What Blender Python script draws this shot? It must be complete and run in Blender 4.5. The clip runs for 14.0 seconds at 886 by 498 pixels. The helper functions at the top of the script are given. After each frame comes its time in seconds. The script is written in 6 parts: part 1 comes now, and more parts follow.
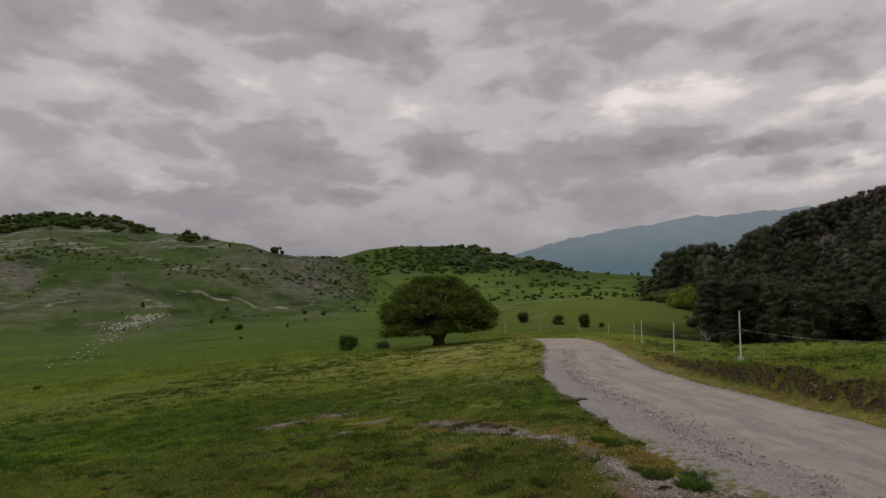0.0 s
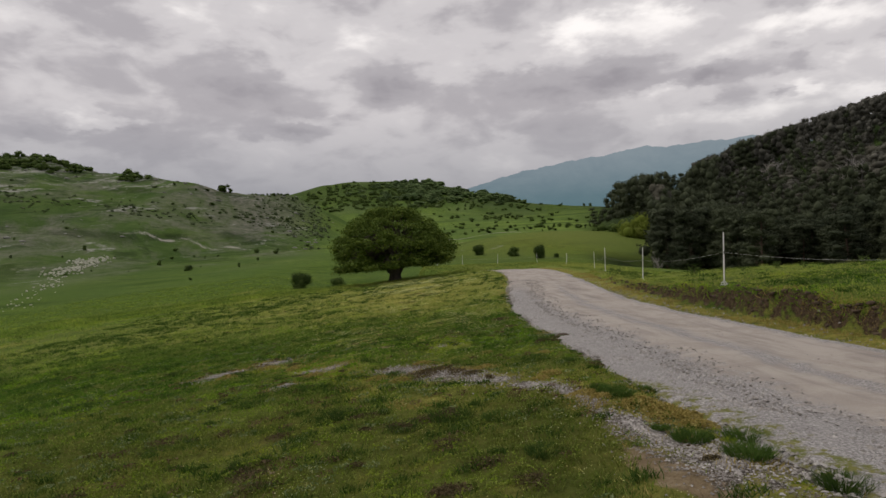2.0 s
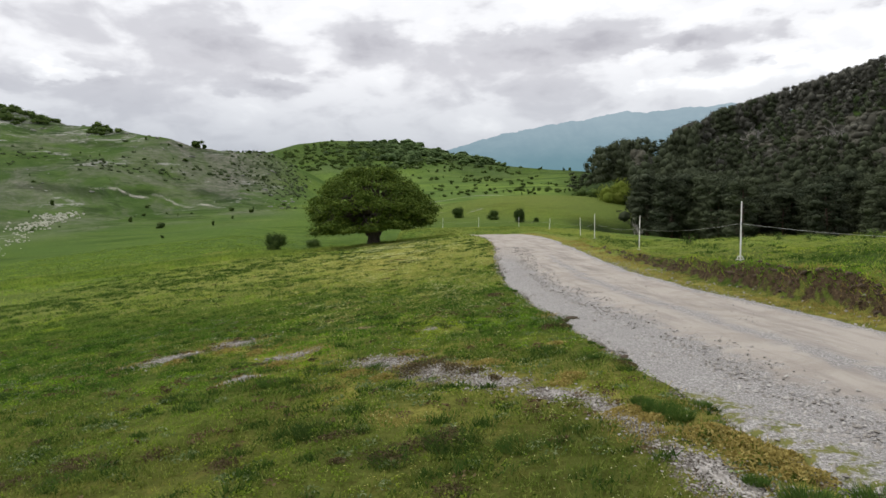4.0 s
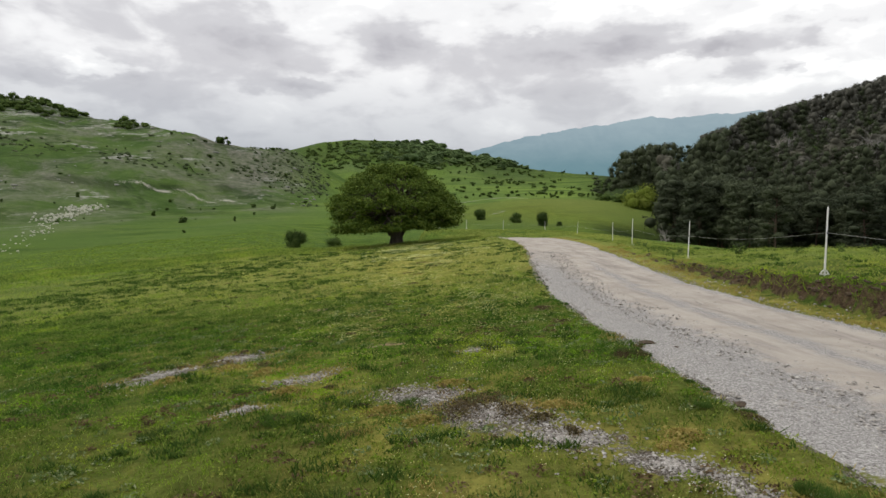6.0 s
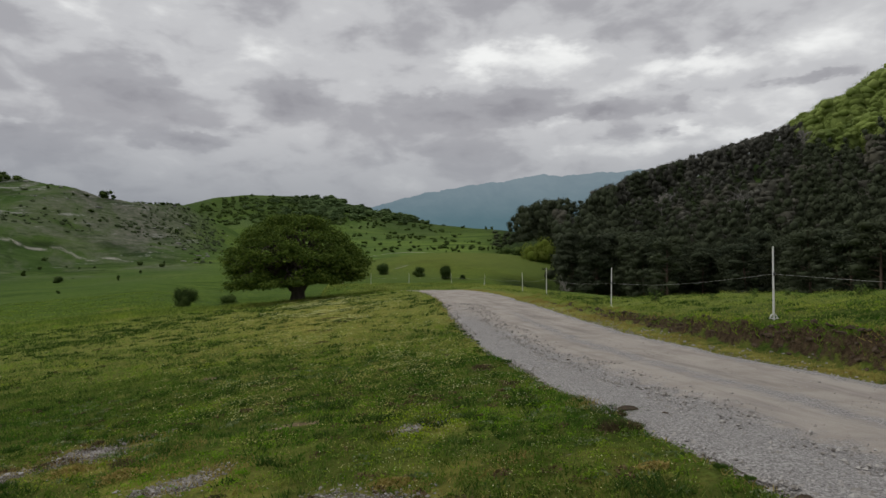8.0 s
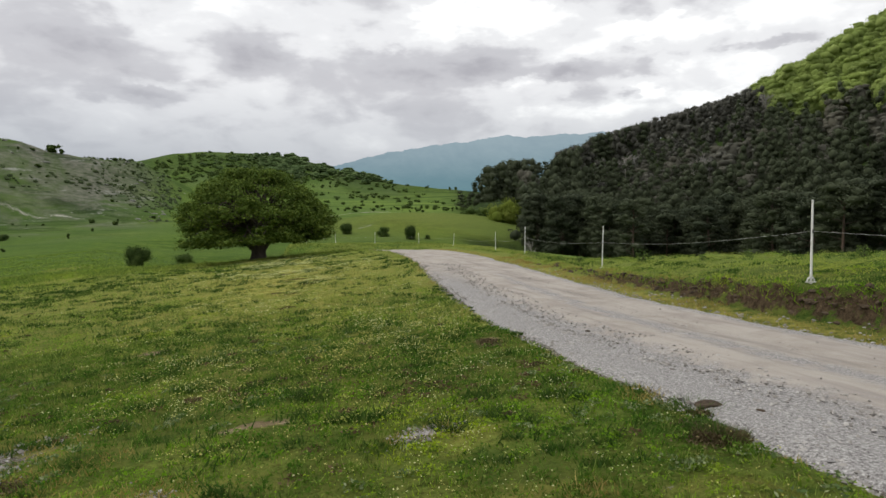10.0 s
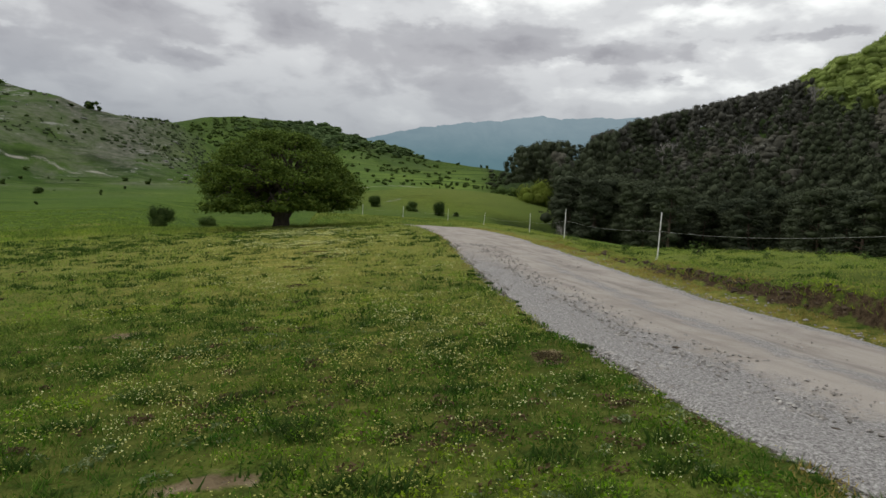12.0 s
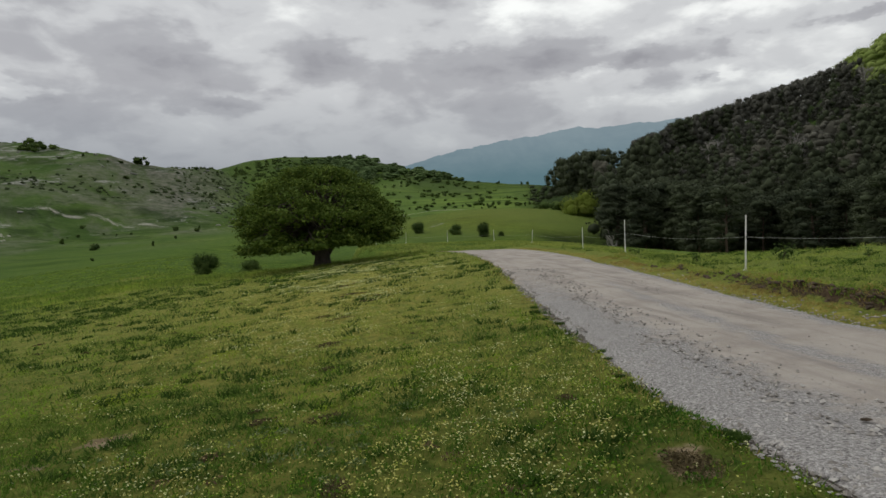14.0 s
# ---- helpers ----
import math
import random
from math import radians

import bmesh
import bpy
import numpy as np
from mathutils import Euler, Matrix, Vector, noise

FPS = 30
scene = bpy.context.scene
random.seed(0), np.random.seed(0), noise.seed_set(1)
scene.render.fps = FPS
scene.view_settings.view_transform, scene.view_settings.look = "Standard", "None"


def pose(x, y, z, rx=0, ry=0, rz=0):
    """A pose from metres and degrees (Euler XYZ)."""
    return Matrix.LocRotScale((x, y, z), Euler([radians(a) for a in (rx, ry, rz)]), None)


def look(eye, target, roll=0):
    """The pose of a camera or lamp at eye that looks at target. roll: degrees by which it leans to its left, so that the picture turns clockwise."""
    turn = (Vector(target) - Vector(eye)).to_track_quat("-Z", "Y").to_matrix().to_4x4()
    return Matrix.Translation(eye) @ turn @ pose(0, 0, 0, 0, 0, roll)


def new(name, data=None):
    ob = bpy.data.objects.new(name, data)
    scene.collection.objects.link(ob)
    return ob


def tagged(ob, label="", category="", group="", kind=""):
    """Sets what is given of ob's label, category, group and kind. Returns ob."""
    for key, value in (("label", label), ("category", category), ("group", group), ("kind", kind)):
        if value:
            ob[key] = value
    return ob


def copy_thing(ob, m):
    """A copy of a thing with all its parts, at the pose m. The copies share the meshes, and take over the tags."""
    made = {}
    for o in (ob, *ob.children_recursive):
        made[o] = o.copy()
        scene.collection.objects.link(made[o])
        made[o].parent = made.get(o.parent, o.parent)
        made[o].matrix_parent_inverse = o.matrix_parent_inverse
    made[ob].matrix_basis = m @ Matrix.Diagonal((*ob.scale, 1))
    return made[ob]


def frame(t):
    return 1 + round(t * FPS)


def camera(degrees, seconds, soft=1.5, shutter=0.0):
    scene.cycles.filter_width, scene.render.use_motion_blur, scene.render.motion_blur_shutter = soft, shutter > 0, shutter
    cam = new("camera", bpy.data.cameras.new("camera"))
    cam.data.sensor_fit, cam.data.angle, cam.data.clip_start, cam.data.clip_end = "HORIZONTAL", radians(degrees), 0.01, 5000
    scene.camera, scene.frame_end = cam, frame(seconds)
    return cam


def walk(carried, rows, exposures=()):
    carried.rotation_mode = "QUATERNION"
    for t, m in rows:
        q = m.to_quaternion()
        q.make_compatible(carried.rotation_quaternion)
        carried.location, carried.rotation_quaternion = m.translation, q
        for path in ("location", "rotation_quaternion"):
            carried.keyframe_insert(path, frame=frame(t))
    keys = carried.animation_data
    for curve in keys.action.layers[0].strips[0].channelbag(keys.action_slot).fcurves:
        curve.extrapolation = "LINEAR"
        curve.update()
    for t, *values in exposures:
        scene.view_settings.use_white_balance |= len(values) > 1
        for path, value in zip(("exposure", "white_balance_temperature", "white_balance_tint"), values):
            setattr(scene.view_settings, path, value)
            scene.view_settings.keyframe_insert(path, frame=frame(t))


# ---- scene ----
cam = camera(69.2, 14.0, soft=1.5)
METRES, EYE, TILT, LEAN, TURN = 14.0, 1.65, 0.0, 0.0, 0.0
ROWS = [
    (0.0, 0.0, 0.0, 0.0, 0.03, 7.31, 0.21),
    (0.5, -0.0045, 0.0346, 0.0012, -0.91, 9.93, -0.4),
    (1.0, -0.0033, 0.0763, 0.0029, -4.57, 5.96, -1.28),
    (1.5, -0.0, 0.1172, -0.0013, -2.18, 3.93, 1.48),
    (2.0, -0.0041, 0.1505, -0.0054, -3.92, 1.45, 1.87),
    (2.5, -0.0079, 0.1847, -0.0006, -3.32, 0.4, 1.42),
    (3.0, -0.0074, 0.2182, 0.0017, -1.49, -8.45, 3.01),
    (3.5, -0.0103, 0.2485, 0.0012, -3.02, -6.28, 1.34),
    (4.0, -0.0094, 0.284, 0.0036, -5.89, -1.99, 0.82),
    (6.5, -0.0259, 0.4491, 0.0006, -3.9, -1.86, -0.81),
    (7.0, -0.0269, 0.4863, -0.0054, -6.8, -3.34, -0.65),
    (7.5, -0.0327, 0.5189, -0.0074, -10.85, 3.37, 0.24),
    (10.0, -0.0327, 0.6933, -0.0126, -16.17, -0.46, 0.08),
    (10.5, -0.0302, 0.7274, -0.0145, -21.06, -0.69, -0.34),
    (11.0, -0.0174, 0.7631, -0.0185, -15.39, -1.4, -1.02),
    (11.5, -0.0085, 0.801, -0.0147, -15.04, 0.2, -0.11),
    (12.0, -0.0081, 0.8378, -0.0139, -13.72, -2.53, -3.31),
    (12.5, -0.0064, 0.8746, -0.0103, -9.77, -1.7, -1.0),
    (13.0, -0.0009, 0.9104, -0.0092, -11.47, 0.07, -0.39),
    (13.5, 0.0044, 0.9399, -0.0024, -11.43, 0.43, -0.31),
    (14.0, 0.0176, 0.9756, -0.0022, -9.72, -0.63, 1.85),
]
EXPOSURES = [(0.0, -0.70, 7000, 15), (1.5, -0.60, 6950, 14), (2.0, -0.33, 6800, 11), (2.5, 0.0, 6700, 7), (3.0, 0.62, 6650, 6), (3.5, 0.55, 6600, 6), (4.0, 0.36, 6500, 6),
             (6.5, 0.25, 6650, 5), (7.0, -0.2, 6550, 5), (7.5, -0.55, 6500, 6), (10.0, 0.2, 6550, 5), (10.5, -0.3, 6500, 5), (11.0, -0.1, 6500, 5), (12.0, -0.15, 6500, 4), (13.0, -0.2, 6500, 4), (13.5, -0.06, 6500, 4), (14.0, -0.32, 6500, 4)]
walk(cam, [(t, pose(0, 0, EYE, TILT, LEAN, TURN) @ pose(METRES * x, METRES * y, METRES * z, 90 + pitch, roll, yaw)) for t, x, y, z, yaw, pitch, roll in ROWS], EXPOSURES)

rng = np.random.default_rng(7)
SUN_BEARING, SUN_HEIGHT = -65.0, 42.0

# ---- sun and clouded sky ----
sun = new("sun", bpy.data.lights.new("sun", "SUN"))
sun.data.energy, sun.data.angle, sun.data.color = 1.5, radians(25), (1.0, 0.96, 0.9)
sun_from = Vector((math.sin(radians(SUN_BEARING)) * math.cos(radians(SUN_HEIGHT)), math.cos(radians(SUN_BEARING)) * math.cos(radians(SUN_HEIGHT)), math.sin(radians(SUN_HEIGHT))))
sun.matrix_world = look(sun_from * 60, (0, 0, 0))


class Tree:
    """A short way to write node trees."""

    def __init__(self, tree):
        self.t = tree
        tree.nodes.clear()

    def add(self, kind, **settings):
        n = self.t.nodes.new(kind)
        for k, v in settings.items():
            if k == "attribute_name":
                n.attribute_name = v
            else:
                self.put(n.inputs[k], v)
        return n

    def put(self, socket, v):
        if isinstance(v, bpy.types.NodeSocket):
            self.t.links.new(v, socket)
        else:
            socket.default_value = v

    def math(self, op, a, b=0.0, c=None, clamp=False):
        n = self.t.nodes.new("ShaderNodeMath")
        n.operation, n.use_clamp = op, clamp
        self.put(n.inputs[0], a)
        self.put(n.inputs[1], b)
        if c is not None:
            self.put(n.inputs[2], c)
        return n.outputs[0]

    def mix(self, f, a, b, blend="MIX"):
        n = self.t.nodes.new("ShaderNodeMix")
        n.data_type, n.blend_type, n.clamp_factor = "RGBA", blend, True
        self.put(n.inputs[0], f)
        for s, v in ((n.inputs[6], a), (n.inputs[7], b)):
            self.put(s, v if isinstance(v, bpy.types.NodeSocket) else (*v, 1.0))
        return n.outputs[2]

    def ramp(self, f, *stops, smooth=True):
        n = self.t.nodes.new("ShaderNodeValToRGB")
        n.color_ramp.interpolation = "EASE" if smooth else "LINEAR"
        while len(n.color_ramp.elements) < len(stops):
            n.color_ramp.elements.new(0.5)
        for e, (p, c) in zip(n.color_ramp.elements, stops):
            e.position, e.color = p, (*(c if isinstance(c, tuple) else (c, c, c)), 1.0)
        self.put(n.inputs[0], f)
        return n.outputs[0]

    def noise(self, vector, scale, detail=3.0, rough=0.55, warp=0.0):
        n = self.t.nodes.new("ShaderNodeTexNoise")
        self.put(n.inputs["Vector"], vector)
        n.inputs["Scale"].default_value, n.inputs["Detail"].default_value = scale, detail
        n.inputs["Roughness"].default_value, n.inputs["Distortion"].default_value = rough, warp
        return n.outputs[0]

    def span(self, v, a, b, c=0.0, d=1.0):
        n = self.t.nodes.new("ShaderNodeMapRange")
        self.put(n.inputs[0], v)
        for i, q in enumerate((a, b, c, d)):
            n.inputs[i + 1].default_value = q
        return n.outputs[0]

    def vmul(self, vector, factor):
        n = self.t.nodes.new("ShaderNodeVectorMath")
        n.operation = "MULTIPLY"
        self.put(n.inputs[0], vector)
        n.inputs[1].default_value = factor
        return n.outputs[0]


world = bpy.data.worlds.new("clouded_sky")
scene.world = world
world.use_nodes = True
w = Tree(world.node_tree)
sky = w.add("ShaderNodeTexSky")
sky.sky_type, sky.sun_disc, sky.sun_elevation, sky.sun_rotation = "NISHITA", False, radians(SUN_HEIGHT), radians(SUN_BEARING)
way = w.add("ShaderNodeTexCoord").outputs["Generated"]
xyz = w.add("ShaderNodeSeparateXYZ", Vector=way).outputs
# clouds and gaps: bearing, height, half sizes in degrees, amount
CLOUDS = (
    (-12.2, 26.0, 8.9, 2.2, -0.11), (-7.0, 24.5, 4.7, 1.9, -0.05), (-23.4, 19.8, 4.2, 1.9, -0.1), (-14.8, 17.0, 4.1, 2.6, -0.1), (-11.4, 14.4, 5.9, 1.9, -0.08), (-0.7, 16.0, 3.9, 2.1, -0.09), (5.8, 14.7, 7.2, 1.5, -0.08),
    (14.4, 15.4, 4.4, 1.7, -0.13), (20.4, 16.2, 2.8, 1.5, -0.13), (18.2, 14.2, 4.3, 1.1, -0.09), (29.8, 15.1, 6.0, 1.1, -0.15), (25.5, 14.8, 2.6, 0.7, -0.1), (28.6, 12.7, 1.7, 0.9, -0.09), (31.9, 12.6, 1.0, 0.4, -0.12),
    (12.3, 12.2, 7.9, 1.2, -0.1), (-8.6, 12.0, 3.5, 0.7, -0.12), (-28.3, 11.1, 2.4, 0.6, -0.1), (-22.7, 10.6, 5.6, 1.0, -0.06), (9.6, 26.0, 6.8, 3.7, -0.07), (18.7, 24.3, 6.3, 2.7, -0.07), (30.8, 22.0, 8.5, 2.4, -0.1),
    (1.1, 21.2, 4.8, 1.7, -0.06), (-32.6, 14.1, 4.0, 2.5, -0.02), (1.7, 10.5, 8.1, 0.8, -0.03), (35.6, 19.3, 3.2, 1.6, -0.07), (43.2, 15.5, 3.5, 0.4, -0.16), (37.9, 13.1, 3.6, 0.6, -0.05), (-33.7, 23.8, 4.4, 2.0, -0.05),
    (35.1, 14.4, 2.1, 0.8, -0.12), (21.3, 19.5, 5.6, 1.4, 0.10), (16.5, 19.6, 2.4, 1.0, 0.08), (33.9, 17.8, 3.4, 0.9, 0.09), (25.9, 19.7, 2.6, 0.7, 0.06), (-30.9, 19.4, 3.7, 1.0, 0.1), (-24.3, 12.3, 2.1, 0.7, 0.16),
    (-25.6, 13.1, 1.0, 0.5, 0.08), (-17.7, 21.2, 2.6, 2.1, 0.07), (-4.2, 19.6, 6.8, 2.4, 0.07), (-11.0, 20.7, 3.6, 1.7, 0.05), (-25.0, 27.8, 4.9, 0.9, 0.1), (-0.6, 29.8, 3.3, 1.8, 0.07), (20.9, 28.6, 2.2, 1.7, 0.08),
    (27.0, 11.3, 6.2, 0.8, 0.09), (8.9, 17.6, 4.6, 0.8, 0.06), (22.2, 13.9, 1.4, 0.6, 0.1), (33.8, 12.7, 1.5, 0.5, 0.1), (-7.6, 13.2, 3.5, 0.4, 0.06), (3.7, 16.1, 1.6, 0.6, 0.04), (-28.0, 14.4, 3.6, 1.3, 0.03),
    (38.4, 17.4, 7.7, 0.9, 0.09), (12.0, 18.9, 12.3, 1.6, 0.03), (35.4, 11.3, 4.0, 0.9, 0.08))
bearing = w.math("MULTIPLY", w.math("ARCTAN2", xyz[0], xyz[1]), 57.2958)
angle = w.math("MULTIPLY", w.math("ARCSINE", xyz[2]), 57.2958)
level = w.add("ShaderNodeCombineXYZ", X=bearing, Y=w.math("MULTIPLY", angle, 2.2), Z=0.0).outputs[0]


def drift(scale, detail, reach):
    """Bends the outlines of the clouds: a vector in degrees."""
    n = w.t.nodes.new("ShaderNodeTexNoise")
    w.put(n.inputs["Vector"], level)
    n.inputs["Scale"].default_value, n.inputs["Detail"].default_value, n.inputs["Roughness"].default_value = scale, detail, 0.62
    v = w.t.nodes.new("ShaderNodeVectorMath")
    v.operation = "SUBTRACT"
    w.put(v.inputs[0], n.outputs["Color"])
    v.inputs[1].default_value = (0.5, 0.5, 0.5)
    return w.vmul(v.outputs[0], reach)


def together(a, b):
    v = w.t.nodes.new("ShaderNodeVectorMath")
    w.put(v.inputs[0], a)
    w.put(v.inputs[1], b)
    return v.outputs[0]


spot = together(w.add("ShaderNodeCombineXYZ", X=bearing, Y=angle, Z=0.0).outputs[0], together(drift(0.10, 1.0, (7.0, 1.6, 0.0)), drift(0.42, 3.0, (4.2, 2.0, 0.0))))
big = w.noise(level, 0.055, 3.0, 0.5, 0.2)
mid = w.noise(level, 0.16, 4.0, 0.5, 0.35)
wisp = w.noise(level, 0.55, 5.0, 0.6, 0.3)
cover = w.math("ADD", w.math("MULTIPLY", big, 0.22), w.math("ADD", w.math("MULTIPLY", mid, 0.34), w.math("MULTIPLY", wisp, 0.06)))
cover = w.math("ADD", cover, 0.23)
for b0, e0, sb, se, amount in CLOUDS:
    off = w.t.nodes.new("ShaderNodeVectorMath")
    off.operation = "SUBTRACT"
    w.put(off.inputs[0], spot)
    off.inputs[1].default_value = (b0, e0, 0.0)
    far_off = w.t.nodes.new("ShaderNodeVectorMath")
    far_off.operation = "LENGTH"
    w.put(far_off.inputs[0], w.vmul(off.outputs[0], (1 / sb, 1 / se, 0.0)))
    body = w.t.nodes.new("ShaderNodeMapRange")
    body.interpolation_type = "SMOOTHSTEP"
    w.put(body.inputs[0], far_off.outputs["Value"])
    for i, q in enumerate((1.65, 0.15, 0.0, 0.8 * amount)):
        body.inputs[i + 1].default_value = q
    cover = w.math("ADD", cover, body.outputs[0])
cover = w.math("ADD", cover, w.span(bearing, -30, 40, -0.045, 0.02))
cloud = w.ramp(cover, (0.33, (0.375, 0.36, 0.40)), (0.44, (0.505, 0.49, 0.53)), (0.54, (0.73, 0.715, 0.75)), (0.70, (1.20, 1.18, 1.19)))
haze = w.span(xyz[2], 0.11, 0.235, 1.0, 0.0)
cloud = w.mix(w.math("MULTIPLY", haze, 0.80), cloud, w.mix(w.span(bearing, -25, 25), (0.29, 0.305, 0.36), (0.38, 0.39, 0.435)))
clear = w.add("ShaderNodeBackground", Color=sky.outputs[0], Strength=0.1)
grey = w.add("ShaderNodeBackground", Color=cloud, Strength=1.08)
both = w.add("ShaderNodeMixShader", Fac=0.96)
w.put(both.inputs[1], clear.outputs[0])
w.put(both.inputs[2], grey.outputs[0])
w.put(w.add("ShaderNodeOutputWorld").inputs[0], both.outputs[0])


# ---- materials ----
def material(name):
    m = bpy.data.materials.new(name)
    m.use_nodes = True
    t = Tree(m.node_tree)
    return m, t


def finish(t, colour, rough=0.9, height=None, bump=0.3, distance=0.02, through_light=0.0, spec=0.3):
    b = t.add("ShaderNodeBsdfPrincipled")
    t.put(b.inputs["Base Color"], colour if isinstance(colour, bpy.types.NodeSocket) else (*colour, 1.0))
    t.put(b.inputs["Roughness"], rough)
    b.inputs["Specular IOR Level"].default_value = spec
    if height is not None:
        n = t.add("ShaderNodeBump", Strength=bump, Distance=distance, Height=height)
        t.put(b.inputs["Normal"], n.outputs[0])
    shader = b.outputs[0]
    if through_light:
        tr = t.add("ShaderNodeBsdfTranslucent")
        t.put(tr.inputs[0], colour if isinstance(colour, bpy.types.NodeSocket) else (*colour, 1.0))
        mx = t.add("ShaderNodeMixShader", Fac=through_light)
        t.put(mx.inputs[1], shader)
        t.put(mx.inputs[2], tr.outputs[0])
        shader = mx.outputs[0]
    t.put(t.add("ShaderNodeOutputMaterial").inputs[0], shader)


def place_of(t):
    return t.add("ShaderNodeNewGeometry").outputs["Position"]


def ground_material():
    m, t = material("pasture")
    p = place_of(t)
    at = t.add("ShaderNodeAttribute", attribute_name="cover")
    at2 = t.add("ShaderNodeAttribute", attribute_name="plants")
    c = t.add("ShaderNodeSeparateColor", Color=at.outputs["Color"]).outputs
    e = t.add("ShaderNodeSeparateColor", Color=at2.outputs["Color"]).outputs
    patch, tuft, fine, broad = t.noise(p, 0.55, 4, 0.6, 0.3), t.noise(p, 4.0, 5, 0.65), t.noise(p, 38.0, 3, 0.7), t.noise(p, 0.045, 4, 0.6)
    green = t.ramp(patch, (0.3, (0.060, 0.142, 0.020)), (0.5, (0.126, 0.220, 0.034)), (0.68, (0.210, 0.285, 0.050)))
    green = t.mix(t.span(tuft, 0.35, 0.7), t.mix(0.6, green, (0.030, 0.060, 0.009)), green)
    green = t.mix(t.span(fine, 0.4, 0.75, 0.0, 0.4), green, (0.19, 0.225, 0.040))
    green = t.mix(t.span(broad, 0.45, 0.62, 0.0, 0.6), green, (0.145, 0.205, 0.038))
    green = t.mix(t.span(t.noise(p, 0.16, 5, 0.7, 0.4), 0.5, 0.68, 0.0, 0.55), green, (0.050, 0.088, 0.016))
    streak = t.noise(t.vmul(p, (0.35, 1.0, 1.0)), 0.42, 5, 0.72, 0.3)
    green = t.mix(t.span(streak, 0.54, 0.66, 0.0, 0.6), green, (0.055, 0.092, 0.018))
    green = t.mix(t.span(streak, 0.44, 0.34, 0.0, 0.45), green, (0.155, 0.200, 0.040))
    grain = t.noise(p, 17.0, 4, 0.75)
    # near-black gaps between the plants are painted into the colour, high spots paler
    green = t.mix(t.span(grain, 0.52, 0.38, 0.0, 0.85), green, (0.014, 0.034, 0.006))
    green = t.mix(t.span(grain, 0.58, 0.72, 0.0, 0.6), green, (0.230, 0.310, 0.072))
    lush = t.add("ShaderNodeAttribute", attribute_name="turf").outputs["Fac"]
    green = t.mix(t.span(t.math("ADD", lush, t.math("MULTIPLY", t.math("SUBTRACT", tuft, 0.5), 0.8)), 0.45, 0.75, 0.0, 0.7), green, (0.024, 0.062, 0.011))
    clump, ochre = t.noise(p, 2.3, 5, 0.72, 0.4), t.noise(p, 1.2, 6, 0.75, 0.5)
    near = t.span(t.add("ShaderNodeSeparateXYZ", Vector=p).outputs[1], 70, 30)
    green = t.mix(t.math("MULTIPLY", near, t.span(clump, 0.50, 0.60, 0.0, 0.75)), green, (0.030, 0.080, 0.013))
    green = t.mix(t.math("MULTIPLY", near, t.math("MULTIPLY", t.span(t.add("ShaderNodeSeparateXYZ", Vector=p).outputs[1], 12.5, 15.0, 1.0, 0.3), t.span(ochre, 0.53, 0.66, 0.0, 0.5))), green, (0.26, 0.215, 0.060))
    green = t.mix(t.math("MULTIPLY", at2.outputs["Alpha"], t.span(broad, 0.3, 0.6, 0.5, 1.0)), green, (0.180, 0.260, 0.058))
    pz = t.add("ShaderNodeSeparateXYZ", Vector=p).outputs
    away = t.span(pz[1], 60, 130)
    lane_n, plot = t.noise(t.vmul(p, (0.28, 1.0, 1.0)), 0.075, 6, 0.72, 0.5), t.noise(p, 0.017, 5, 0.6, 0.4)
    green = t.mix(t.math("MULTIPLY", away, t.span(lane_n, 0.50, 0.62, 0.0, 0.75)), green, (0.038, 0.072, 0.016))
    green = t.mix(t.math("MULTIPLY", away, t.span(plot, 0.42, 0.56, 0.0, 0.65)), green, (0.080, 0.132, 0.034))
    rise_n = t.math("MULTIPLY", t.span(t.math("ADD", pz[1], t.math("MULTIPLY", tuft, 6.0)), 21, 29), t.math("MULTIPLY", t.span(pz[1], 62, 50), t.span(pz[0], -13, -3, 0.6, 1.0)))
    green = t.mix(t.math("MULTIPLY", rise_n, 0.5), green, (0.240, 0.300, 0.075))
    green = t.mix(t.span(pz[1], 14, 10, 0.0, 0.38), green, (0.205, 0.182, 0.050))
    dry = t.math("MULTIPLY", c[2], t.span(tuft, 0.3, 0.6))
    green = t.mix(dry, green, (0.345, 0.315, 0.080))
    tilted = t.add("ShaderNodeCombineXYZ", X=t.math("MULTIPLY", pz[0], 0.035), Y=t.math("MULTIPLY", pz[1], 0.035), Z=t.math("MULTIPLY", t.math("ADD", pz[2], t.math("MULTIPLY", pz[0], -0.10)), 0.30)).outputs[0]
    ledge = t.noise(tilted, 1.3, 7, 0.7, 0.5)
    heath = t.noise(p, 0.02, 6, 0.68, 0.7)
    moor = t.mix(t.span(t.noise(p, 0.055, 6, 0.7, 0.5), 0.38, 0.62), (0.046, 0.086, 0.023), (0.092, 0.140, 0.042))
    moor = t.mix(t.span(heath, 0.45, 0.57, 0.0, 0.8), moor, t.mix(t.span(t.noise(p, 0.35, 6, 0.75), 0.4, 0.6), (0.105, 0.112, 0.082), (0.225, 0.21, 0.18)))
    moor = t.mix(t.span(t.noise(t.vmul(p, (0.6, 1.0, 2.5)), 0.06, 6, 0.72, 0.6), 0.535, 0.62, 0.0, 0.85), moor, (0.028, 0.048, 0.018))
    green = t.mix(e[0], green, moor)
    green = t.mix(t.math("MULTIPLY", e[1], t.span(t.noise(p, 0.22, 5, 0.75), 0.35, 0.55, 0.55, 1.0)), green, (0.022, 0.036, 0.012))
    soil = t.ramp(tuft, (0.25, (0.12, 0.085, 0.048)), (0.52, (0.25, 0.19, 0.115)), (0.72, (0.40, 0.325, 0.215)))
    grit_n = t.noise(p, 55.0, 3, 0.8)
